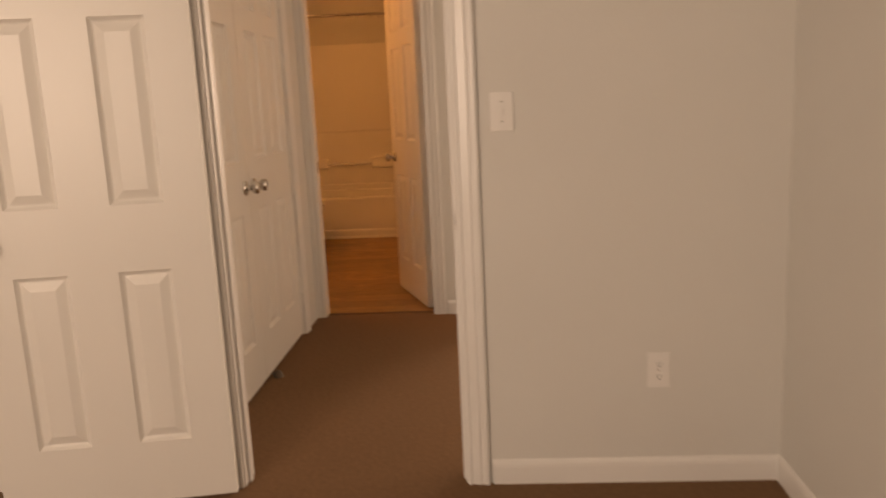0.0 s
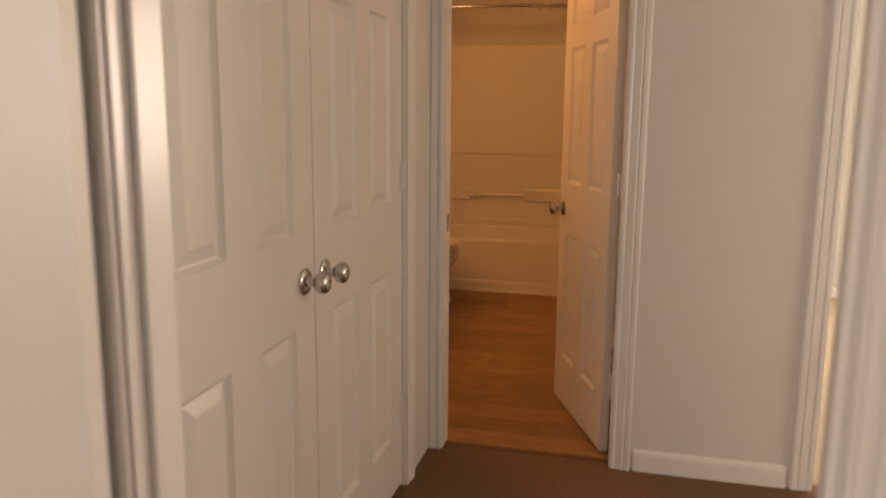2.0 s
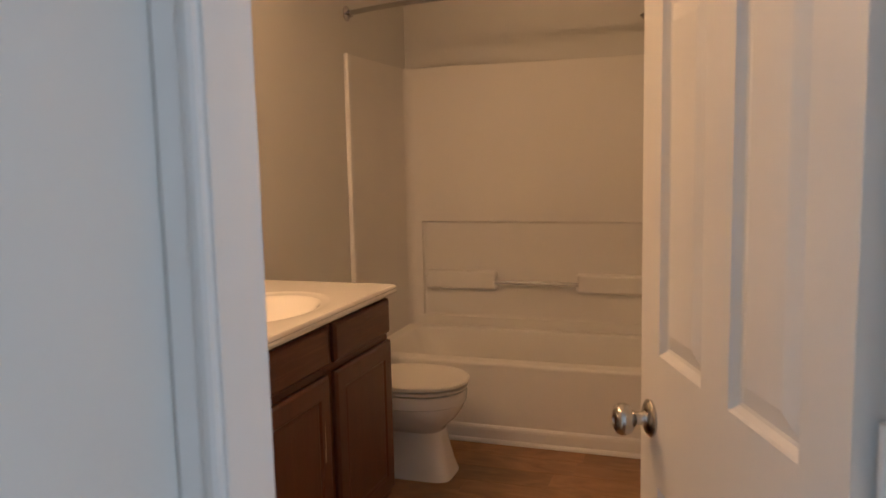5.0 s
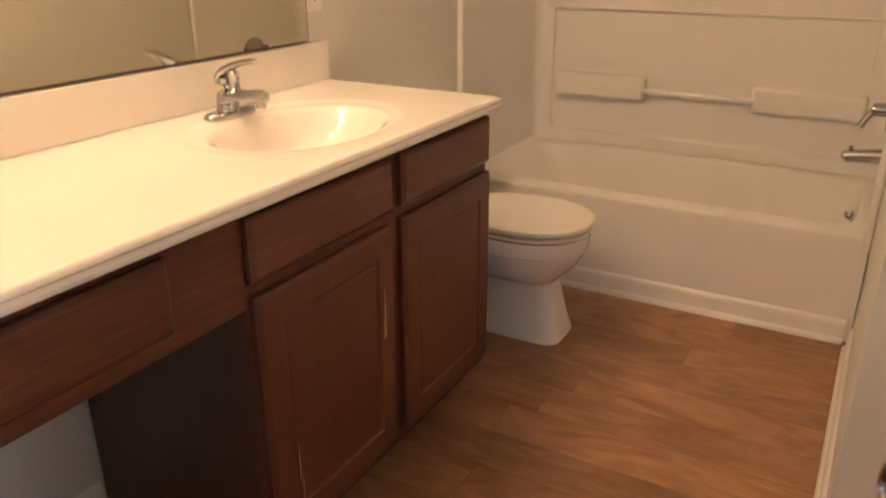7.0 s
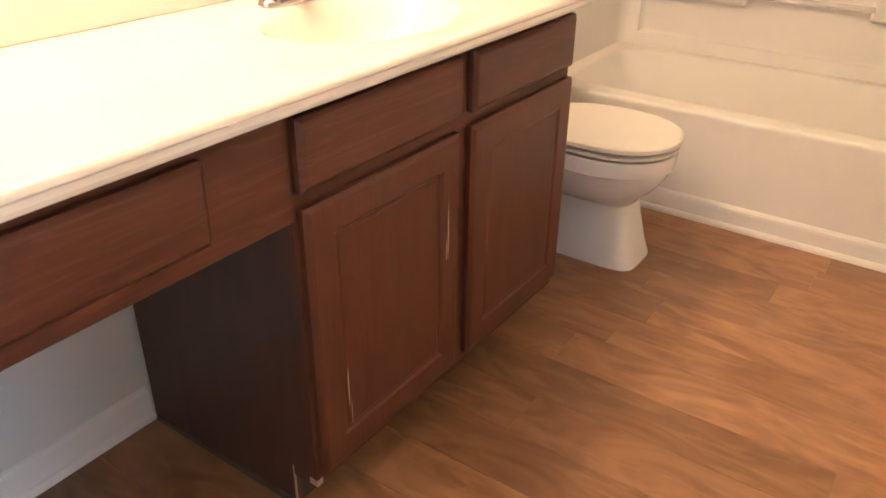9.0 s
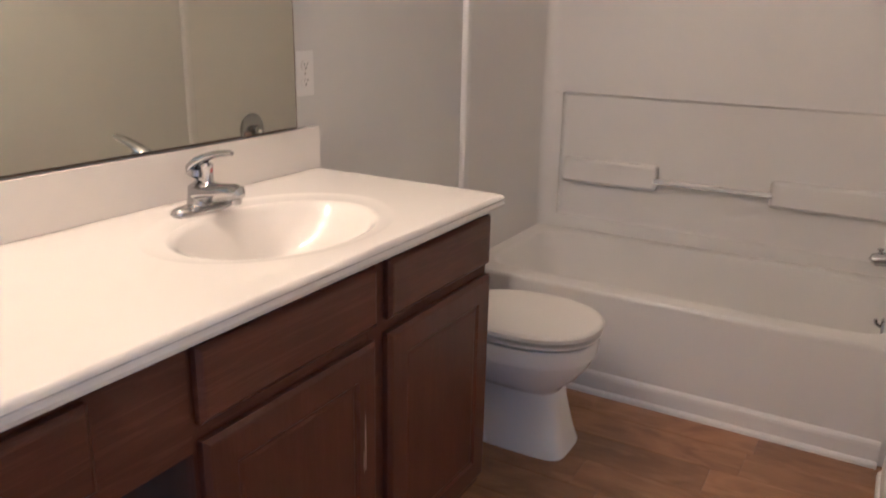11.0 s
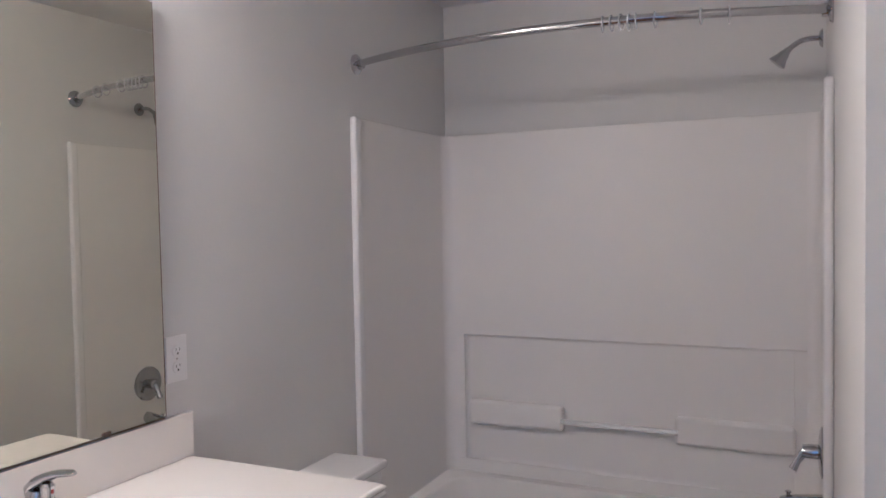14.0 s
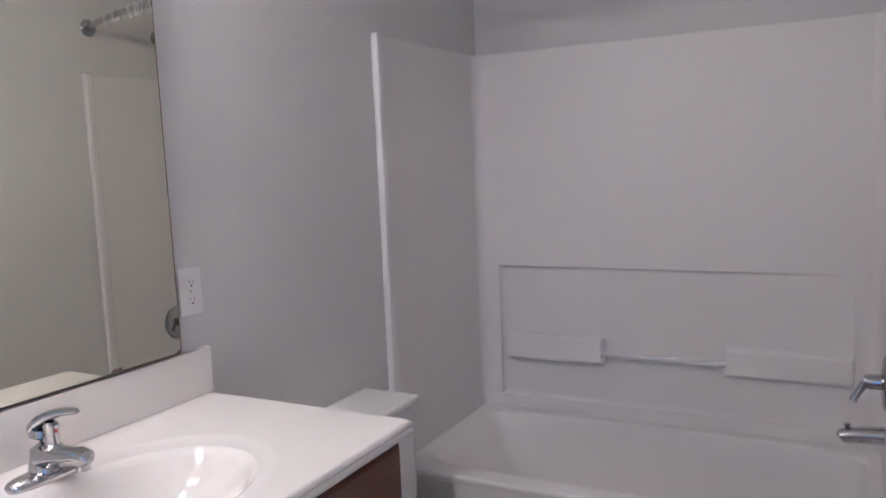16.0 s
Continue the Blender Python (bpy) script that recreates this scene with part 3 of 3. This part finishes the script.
part("bowl", bm, GLAZE, toilet, smooth=True)
bm = bmesh.new()
box(bm, 0.06, 0.36, TY - 0.095, TY + 0.095, 0.0, 0.30, 0.03, 3)
box(bm, 0.03, 0.27, TY - 0.13, TY + 0.13, 0.28, 0.385, 0.03, 3)
part("trapway", bm, GLAZE, toilet, smooth=True)
for z0, z1, r, mat, nm in ((0.389, 0.404, 0.004, SEATP, "seat"), (0.411, 0.433, -0.002, SEATP, "lid")):
    bm = bmesh.new()
    rings = []
    for z, i in ((z0, 0.006), (z0 + 0.003, 0.0), (z1 - 0.006, 0.0), (z1 - 0.001, 0.006), (z1, 0.016)):
        rings.append([bm.verts.new(p) for p in oval(0.485, TY, z, 0.238 - i - r, 0.187 - i - r, 52, 2.25)])
    skin(bm, rings)
    part(nm, bm, mat, toilet, "closed cream plastic lid" if nm == "lid" else "", smooth=True)
for s_ in (-1, 1):
    bm = bmesh.new()
    tube(bm, [(0.265, TY + s_ * 0.10, 0.40), (0.265, TY + s_ * 0.055, 0.40)], 0.016, 12)
    part("lid_hinge", bm, SEATP, toilet, smooth=True)
bm = bmesh.new()
box(bm, 0.012, 0.205, TY - 0.245, TY + 0.245, 0.375, 0.690, 0.022, 3)
part("tank", bm, GLAZE, toilet, smooth=True)
bm = bmesh.new()
box(bm, 0.006, 0.216, TY - 0.258, TY + 0.258, 0.690, 0.718, 0.010, 3)
part("tank_lid", bm, GLAZE, toilet, smooth=True)
bm = bmesh.new()
lathe(bm, Matrix.Translation((0.206, TY - 0.17, 0.64)) @ Matrix.Rotation(radians(90), 4, "Y"), [(0, 0), (0.013, 0), (0.013, 0.008), (0, 0.010)], 14)
tube(bm, [(0.214, TY - 0.17, 0.64), (0.22, TY - 0.12, 0.636), (0.222, TY - 0.09, 0.63)], [0.006, 0.006, 0.008], 8)
part("flush_lever", bm, CHROME, toilet, smooth=True)
bm = bmesh.new()
lathe(bm, Matrix.Translation((0.40, TY - 0.098, 0.01)), [(0, 0), (0.015, 0), (0.015, 0.012), (0.010, 0.020), (0, 0.022)], 14)
part("bolt_cap", bm, GLAZE, toilet, smooth=True)

# ---- vanity ----
CT = 0.902
FX = 0.546        # face frame
V0, V1 = DB + 0.003, -0.846      # cabinet run
K1 = -1.805       # knee side of the sink cabinet
vanity = thing("vanity_cabinet", "dark cherry-stained sink cabinet with two doors and false drawers", "cabinet")
bm = bmesh.new()
box(bm, 0.02, FX - 0.065, K1, K1 + 0.016, 0.0, CT - 0.034)
box(bm, FX - 0.065, FX - 0.018, K1, K1 + 0.016, 0.085, CT - 0.034)
part("side_panel", bm, CHERRY_SIDE, vanity, "dark veneer side panel by the knee space")
bm = bmesh.new()
box(bm, 0.02, FX - 0.018, V1 - 0.016, V1, 0.085, CT - 0.034)
box(bm, 0.02, FX - 0.065, V1 - 0.016, V1, 0.0, 0.085)
part("side_panel", bm, CHERRY_SIDE, vanity)
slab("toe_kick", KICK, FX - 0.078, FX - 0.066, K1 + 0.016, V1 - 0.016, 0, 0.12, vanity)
slab("bottom_shelf", CHERRY_SIDE, 0.02, FX - 0.02, K1 + 0.016, V1 - 0.016, 0.10, 0.116, vanity)
for y0, y1 in ((K1, K1 + 0.04), (-1.354, -1.292), (V1 - 0.04, V1)):
    slab("face_stile", CHERRY_V, FX - 0.018, FX, y0, y1, 0.09, CT - 0.034, vanity)
for y0, y1 in ((K1 + 0.04, -1.354), (-1.292, V1 - 0.04)):
    for z0, z1 in ((0.09, 0.15), (0.690, 0.730), (CT - 0.06, CT - 0.034)):
        slab("face_rail", CHERRY_H, FX - 0.018, FX - 0.0005, y0, y1, z0, z1, vanity)


def raised_front(name, y0, y1, z0, z1, parent, mat, border=0.0, t=0.019):
    """A cabinet front: plain with eased edges, or framed round a raised field."""
    bm = bmesh.new()
    x = FX + 0.002
    loops = [(0.0, 0.0), (0.0, t - 0.008), (0.008, t - 0.001), (0.012, t)]
    if border:
        loops += [(border, t), (border + 0.005, t - 0.005), (border + 0.010, t - 0.0055), (border + 0.016, t - 0.004)]
    rings = [[bm.verts.new(p) for p in ((x + d, y0 + i, z0 + i), (x + d, y1 - i, z0 + i), (x + d, y1 - i, z1 - i), (x + d, y0 + i, z1 - i))] for i, d in loops]
    skin(bm, rings)
    return part(name, bm, mat, parent)


for y0, y1 in ((-1.798, -1.342), (-1.300, -0.856)):
    raised_front("drawer_front", y0, y1, 0.724, 0.850, vanity, CHERRY_H)
for y0, y1 in ((-1.797, -1.348), (-1.302, -0.850)):
    raised_front("door", y0, y1, 0.122, 0.695, vanity, CHERRY_V, 0.062)
# worn chips on the doors and the corner
for y, z, ly, lz in ((-1.392, 0.50, 0.004, 0.075), (-1.398, 0.455, 0.003, 0.03), (-1.722, 0.30, 0.003, 0.05), (-1.716, 0.235, 0.002, 0.035)):
    bm = bmesh.new()
    vs = [bm.verts.new((FX + 0.0215, y + dy * ly, z + dz * lz)) for dy, dz in ((-0.5, -0.9), (0.2, -1.0), (0.6, -0.3), (0.1, 0.9), (-0.3, 0.6), (-0.7, 0.1))]
    bm.faces.new(vs)
    part("scratch", bm, BARE, vanity, "bare wood scratch")
slab("scratch", BARE, FX - 0.0665, FX - 0.0635, K1 - 0.0012, K1 + 0.003, 0.0, 0.11, vanity, label="chipped corner strip")
slab("scratch", BARE, FX - 0.02, FX + 0.0006, K1 - 0.001, K1 + 0.015, 0.088, 0.103, vanity, label="chipped lower corner")
slab("foot_strip", DARK, 0.03, FX - 0.065, K1 - 0.006, K1, 0.0, 0.014, vanity, label="dark strip along the floor")

knee = thing("knee_drawer_unit", "dark cherry-stained apron with a false drawer over the knee space", "cabinet")
bm = bmesh.new()
box(bm, FX - 0.018, FX, V0, K1, 0.675, CT - 0.034)
part("apron", bm, CHERRY_H, knee)
raised_front("drawer_front", -2.49, -1.975, 0.712, 0.842, knee, CHERRY_H)
slab("wall_cleat", CHERRY_SIDE, 0.02, FX - 0.02, V0, V0 + 0.02, 0.70, CT - 0.036, knee)

counter = thing("sink_counter", "cream cultured marble vanity top with an integral oval basin", "countertop")
SX, SY = 0.320, -1.352
CY_0, CY_1 = DB + 0.002, -0.838
CXF = 0.590
angles = sorted({round(2 * math.pi * k / 96, 6) for k in range(96)} | {round(math.atan2(cy - SY, cx - SX) % (2 * math.pi), 6) for cx in (0.022, CXF) for cy in (CY_0, CY_1)})


def rect_hit(a, x0, x1, y0, y1):
    c, s_ = math.cos(a), math.sin(a)
    ts = []
    if c > 1e-9:
        ts.append((x1 - SX) / c)
    if c < -1e-9:
        ts.append((x0 - SX) / c)
    if s_ > 1e-9:
        ts.append((y1 - SY) / s_)
    if s_ < -1e-9:
        ts.append((y0 - SY) / s_)
    t = min(ts)
    return SX + t * c, SY + t * s_


def ell(a, ra, rb, z, ox=0.0):
    return (SX + ox + ra * math.cos(a), SY + rb * math.sin(a), z)


bm = bmesh.new()
out = [bm.verts.new((*rect_hit(a, 0.002, CXF - 0.010, CY_0, CY_1 - 0.010), CT)) for a in angles]
r1 = [bm.verts.new(ell(a, 0.222, 0.295, CT, -0.004)) for a in angles]
r2 = [bm.verts.new(ell(a, 0.216, 0.288, CT - 0.0045, -0.004)) for a in angles]
r3 = [bm.verts.new(ell(a, 0.182, 0.246, CT - 0.0055, 0.006)) for a in angles]
skin(bm, [out, r1, r2, r3], False)
# ogee edge
edge = [out]
for d, z in ((0.004, CT - 0.0015), (0.0085, CT - 0.006), (0.010, CT - 0.012), (0.006, CT - 0.016), (0.0065, CT - 0.019), (0.010, CT - 0.024), (0.009, CT - 0.031), (0.0, CT - 0.034)):
    edge.append([bm.verts.new((*rect_hit(a, 0.002, CXF - 0.010 + d, CY_0, CY_1 - 0.010 + d), z)) for a in angles])
skin(bm, edge, False)
part("deck", bm, CULTURED, counter, smooth=True)
bm = bmesh.new()
rr = [[bm.verts.new(ell(a, ra, rb, CT - z, ox)) for a in angles] for ra, rb, z, ox in
      ((0.182, 0.246, 0.0055, 0.006), (0.174, 0.237, 0.008, 0.007), (0.165, 0.226, 0.018, 0.007), (0.150, 0.205, 0.045, 0.005), (0.128, 0.172, 0.080, 0.0), (0.095, 0.125, 0.108, -0.008), (0.055, 0.07, 0.123, -0.014), (0.022, 0.022, 0.128, -0.018))]
skin(bm, rr, False)
bm.faces.new(rr[-1])
part("basin", bm, CULTURED, counter, smooth=True)
bm = bmesh.new()
lathe(bm, Matrix.Translation((SX - 0.018, SY, CT - 0.1285)), [(0, 0), (0.022, 0), (0.023, 0.003), (0.017, 0.004), (0.015, 0.002), (0, 0.004)], 24)
part("drain", bm, CHROME, counter, smooth=True)
bm = bmesh.new()
lathe(bm, Matrix.Translation((SX - 0.160, SY - 0.02, CT - 0.032)) @ Matrix.Rotation(radians(75), 4, "Y"), [(0, 0), (0.009, 0), (0.010, 0.002), (0.006, 0.003), (0, 0.001)], 16)
part("overflow_hole", bm, CHROME, counter, smooth=True)
bm = bmesh.new()
box(bm, 0.001, 0.021, CY_0, CY_1, CT + 0.0005, CT + 0.115, 0.003, 2)
part("backsplash", bm, CULTURED, counter, smooth=True)

# faucet
faucet = thing("faucet", "chrome single-lever basin faucet on the vanity top", "faucet")
FXC, FYC = 0.108, -1.353
bm = bmesh.new()
rings = []
for z, i in ((0.0, 0.0), (0.008, 0.0), (0.013, 0.003), (0.017, 0.010), (0.019, 0.018)):
    rings.append([bm.verts.new(p) for p in oval(FXC, FYC, CT - 0.0048 + z, 0.029 - i, 0.080 - i, 40, 2.6)])
skin(bm, rings)
part("base_plate", bm, CHROME, faucet, smooth=True)
bm = bmesh.new()
tube(bm, [(FXC - 0.004, FYC, CT + 0.008), (FXC - 0.006, FYC, CT + 0.026), (FXC - 0.009, FYC, CT + 0.052), (FXC - 0.010, FYC, CT + 0.074), (FXC - 0.008, FYC, CT + 0.088)], [0.031, 0.026, 0.0215, 0.020, 0.017], 26)
tube(bm, [(FXC - 0.005, FYC, CT + 0.034), (FXC + 0.03, FYC, CT + 0.039), (FXC + 0.06, FYC, CT + 0.044), (FXC + 0.085, FYC, CT + 0.048), (FXC + 0.100, FYC, CT + 0.049), (FXC + 0.112, FYC, CT + 0.047), (FXC + 0.118, FYC, CT + 0.042)], [0.026, 0.0235, 0.0195, 0.0175, 0.0185, 0.017, 0.010], 18)
part("body", bm, CHROME, faucet, smooth=True)
bm = bmesh.new()
lathe(bm, Matrix.Translation((FXC + 0.022, FYC, CT + 0.052)), [(0, 0), (0.019, 0), (0.019, 0.006), (0.0135, 0.011), (0.0125, 0.030), (0.014, 0.046), (0.010, 0.052), (0, 0.053)], 20)
part("cartridge_neck", bm, CHROME, faucet, smooth=True)
bm = bmesh.new()
tube(bm, [(FXC + 0.102, FYC, CT + 0.040), (FXC + 0.102, FYC, CT + 0.025)], 0.012, 14)
part("aerator", bm, CHROME, faucet, smooth=True)
bm = bmesh.new()
tube(bm, [(FXC - 0.029, FYC, CT + 0.074), (FXC - 0.021, FYC, CT + 0.090), (FXC - 0.002, FYC, CT + 0.104), (FXC + 0.024, FYC, CT + 0.116), (FXC + 0.056, FYC, CT + 0.126), (FXC + 0.088, FYC, CT + 0.131), (FXC + 0.098, FYC, CT + 0.131)], [0.011, 0.0185, 0.019, 0.0155, 0.0125, 0.0105, 0.006], 16, flat=0.62)
part("lever", bm, CHROME, faucet, smooth=True)
slab("temperature_mark", material("red_mark", (0.35, 0.03, 0.02), 0.4), FXC + 0.0345, FXC + 0.0365, FYC - 0.002, FYC + 0.002, CT + 0.085, CT + 0.092, faucet)

# mirror
mir = thing("mirror", "frameless wall mirror standing on the backsplash", "mirror")
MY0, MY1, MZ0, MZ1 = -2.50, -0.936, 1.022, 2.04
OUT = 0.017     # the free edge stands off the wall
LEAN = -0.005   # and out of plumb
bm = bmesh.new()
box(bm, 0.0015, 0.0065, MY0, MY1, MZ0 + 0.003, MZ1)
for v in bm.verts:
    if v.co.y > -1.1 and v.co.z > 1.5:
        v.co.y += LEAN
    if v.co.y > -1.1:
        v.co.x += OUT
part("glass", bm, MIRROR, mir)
bm = bmesh.new()
box(bm, 0.0005, 0.0075, MY0, MY1, MZ0 - 0.001, MZ0 + 0.0008)
box(bm, 0.0005, 0.0068, MY1, MY1 + 0.002, MZ0 + 0.003, MZ1)
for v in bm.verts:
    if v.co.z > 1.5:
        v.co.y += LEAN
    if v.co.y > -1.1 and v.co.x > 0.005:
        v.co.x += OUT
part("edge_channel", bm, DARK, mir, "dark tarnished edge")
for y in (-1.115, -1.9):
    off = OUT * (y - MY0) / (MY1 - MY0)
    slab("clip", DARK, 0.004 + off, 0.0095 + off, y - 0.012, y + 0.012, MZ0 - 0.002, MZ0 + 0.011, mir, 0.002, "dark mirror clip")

# outlet and light switch


def plate(name, m, label, category, switch=False):
    t = new(name)
    t.matrix_world = m
    tagged(t, label, category)
    bm = bmesh.new()
    box(bm, -0.036, 0.036, -0.006, 0.0, -0.059, 0.059, 0.0025, 2)
    part("cover_plate", bm, PLATE, t, smooth=True)
    if switch:
        bm = bmesh.new()
        box(bm, -0.005, 0.005, -0.010, -0.004, -0.012, 0.012, 0.001, 1)
        box(bm, -0.004, 0.004, -0.017, -0.006, 0.0, 0.009, 0.001, 1)
        part("toggle", bm, PLATE, t)
    else:
        for z in (-0.021, 0.021):
            bm = bmesh.new()
            rings = [[bm.verts.new((x, y, z + w_)) for x, w_, _ in oval(0, 0, 0, 0.0165 - i, 0.0145 - i, 24, 2.6)] for y, i in ((-0.005, 0), (-0.0085, 0), (-0.0092, 0.001))]
            skin(bm, rings)
            face = part("receptacle", bm, PLATE, t)
            for x in (-0.006, 0.006):
                slab("slot", HOLE, x - 0.0008, x + 0.0008, -0.0096, -0.0085, z, z + 0.007, face)
            slab("slot", HOLE, -0.0025, 0.0025, -0.0096, -0.0085, z - 0.009, z - 0.0045, face)
    for z in ((-0.030, 0.030) if switch else (0.0,)):
        bm = bmesh.new()
        lathe(bm, Matrix.Translation((0, -0.0058, z)) @ Matrix.Rotation(radians(90), 4, "X"), [(0, 0), (0.003, 0), (0.0025, 0.001), (0, 0.0012)], 10)
        part("screw", bm, NICKEL, t)
    return t


plate("wall_outlet", pose(0.0003, -0.875, 1.158, 0, 0, 90), "white duplex outlet on the wall beside the mirror", "outlet")
plate("light_switch", pose(2.262, BW - 0.0003, 1.228, 0, 0, 0), "white toggle light switch on the bedroom wall", "light switch", True)

plate("bedroom_outlet", pose(2.74, BW - 0.0003, 0.385, 0, 0, 0), "white duplex outlet low on the bedroom wall", "outlet")

# vanity light above the mirror
vl = thing("vanity_light", "chrome vanity light bar with warm frosted globes above the mirror", "wall lamp")
bm = bmesh.new()
box(bm, 0.001, 0.03, -2.25, -1.20, 2.095, 2.205, 0.006, 2)
part("back_plate", bm, CHROME, vl, smooth=True)
for y in (-2.10, -1.85, -1.60, -1.35):
    bm = bmesh.new()
    tube(bm, [(0.03, y, 2.150), (0.085, y, 2.150)], [0.03, 0.024], 18)
    part("socket", bm, CHROME, vl, smooth=True)
    bm = bmesh.new()
    bmesh.ops.create_uvsphere(bm, u_segments=20, v_segments=14, radius=0.045, matrix=Matrix.Translation((0.124, y, 2.150)))
    part("globe", bm, GLOBE, vl, "lit warm globe", smooth=True)

# windows that close the daylight openings
for nm, m, w_, h_ in (("window_bedroom", pose(0.15, -9.35, 1.45), 1.6, 1.4), ("window_side_room", pose(4.75, -0.3, 1.45, 0, 0, 90), 1.2, 1.3), ("window_hall", pose(4.95, -3.8, 1.35, 0, 0, 90), 1.0, 1.5)):
    p = structure(new(nm), "white framed window")
    p.matrix_world = m
    bm = bmesh.new()
    for x0, x1, z0, z1 in ((-w_ / 2, w_ / 2, -h_ / 2, -h_ / 2 + 0.05), (-w_ / 2, w_ / 2, h_ / 2 - 0.05, h_ / 2), (-w_ / 2, -w_ / 2 + 0.05, -h_ / 2 + 0.05, h_ / 2 - 0.05), (w_ / 2 - 0.05, w_ / 2, -h_ / 2 + 0.05, h_ / 2 - 0.05), (-w_ / 2 + 0.05, w_ / 2 - 0.05, -0.02, 0.02)):
        box(bm, x0, x1, -0.03, 0.03, z0, z1)
    part("window_frame", bm, TRIM, p)

# ---- vinyl planks ----
PWID, PLEN = 0.152, 0.914
plank_mesh = {}
rng = random.Random(4)
row_y, row = DB - 0.028, 0
while row_y < 0.0:
    y1 = min(row_y + PWID, 0.02)
    x = -0.02 - rng.uniform(0.0, 0.8)
    limit = 1.90 if row_y < -1.21 else W + 0.01
    while x < limit:
        a, b = max(x, -0.02), min(x + PLEN, limit)
        if b - a > 0.02:
            bm = bmesh.new()
            lx, ly = (b - a) / 2 - 0.0003, (y1 - row_y) / 2 - 0.0003
            rings = [[bm.verts.new((sx * (lx - i), sy * (ly - i), z)) for sx, sy in ((-1, -1), (1, -1), (1, 1), (-1, 1))] for z, i in ((-0.004, 0.0), (-0.0008, 0.0), (0.0, 0.0010))]
            skin(bm, rings)
            pl = part("plank", bm, PLANK, bath_floor)
            pl.location = ((a + b) / 2, (row_y + y1) / 2, 0.0)
        x += PLEN
    row_y += PWID
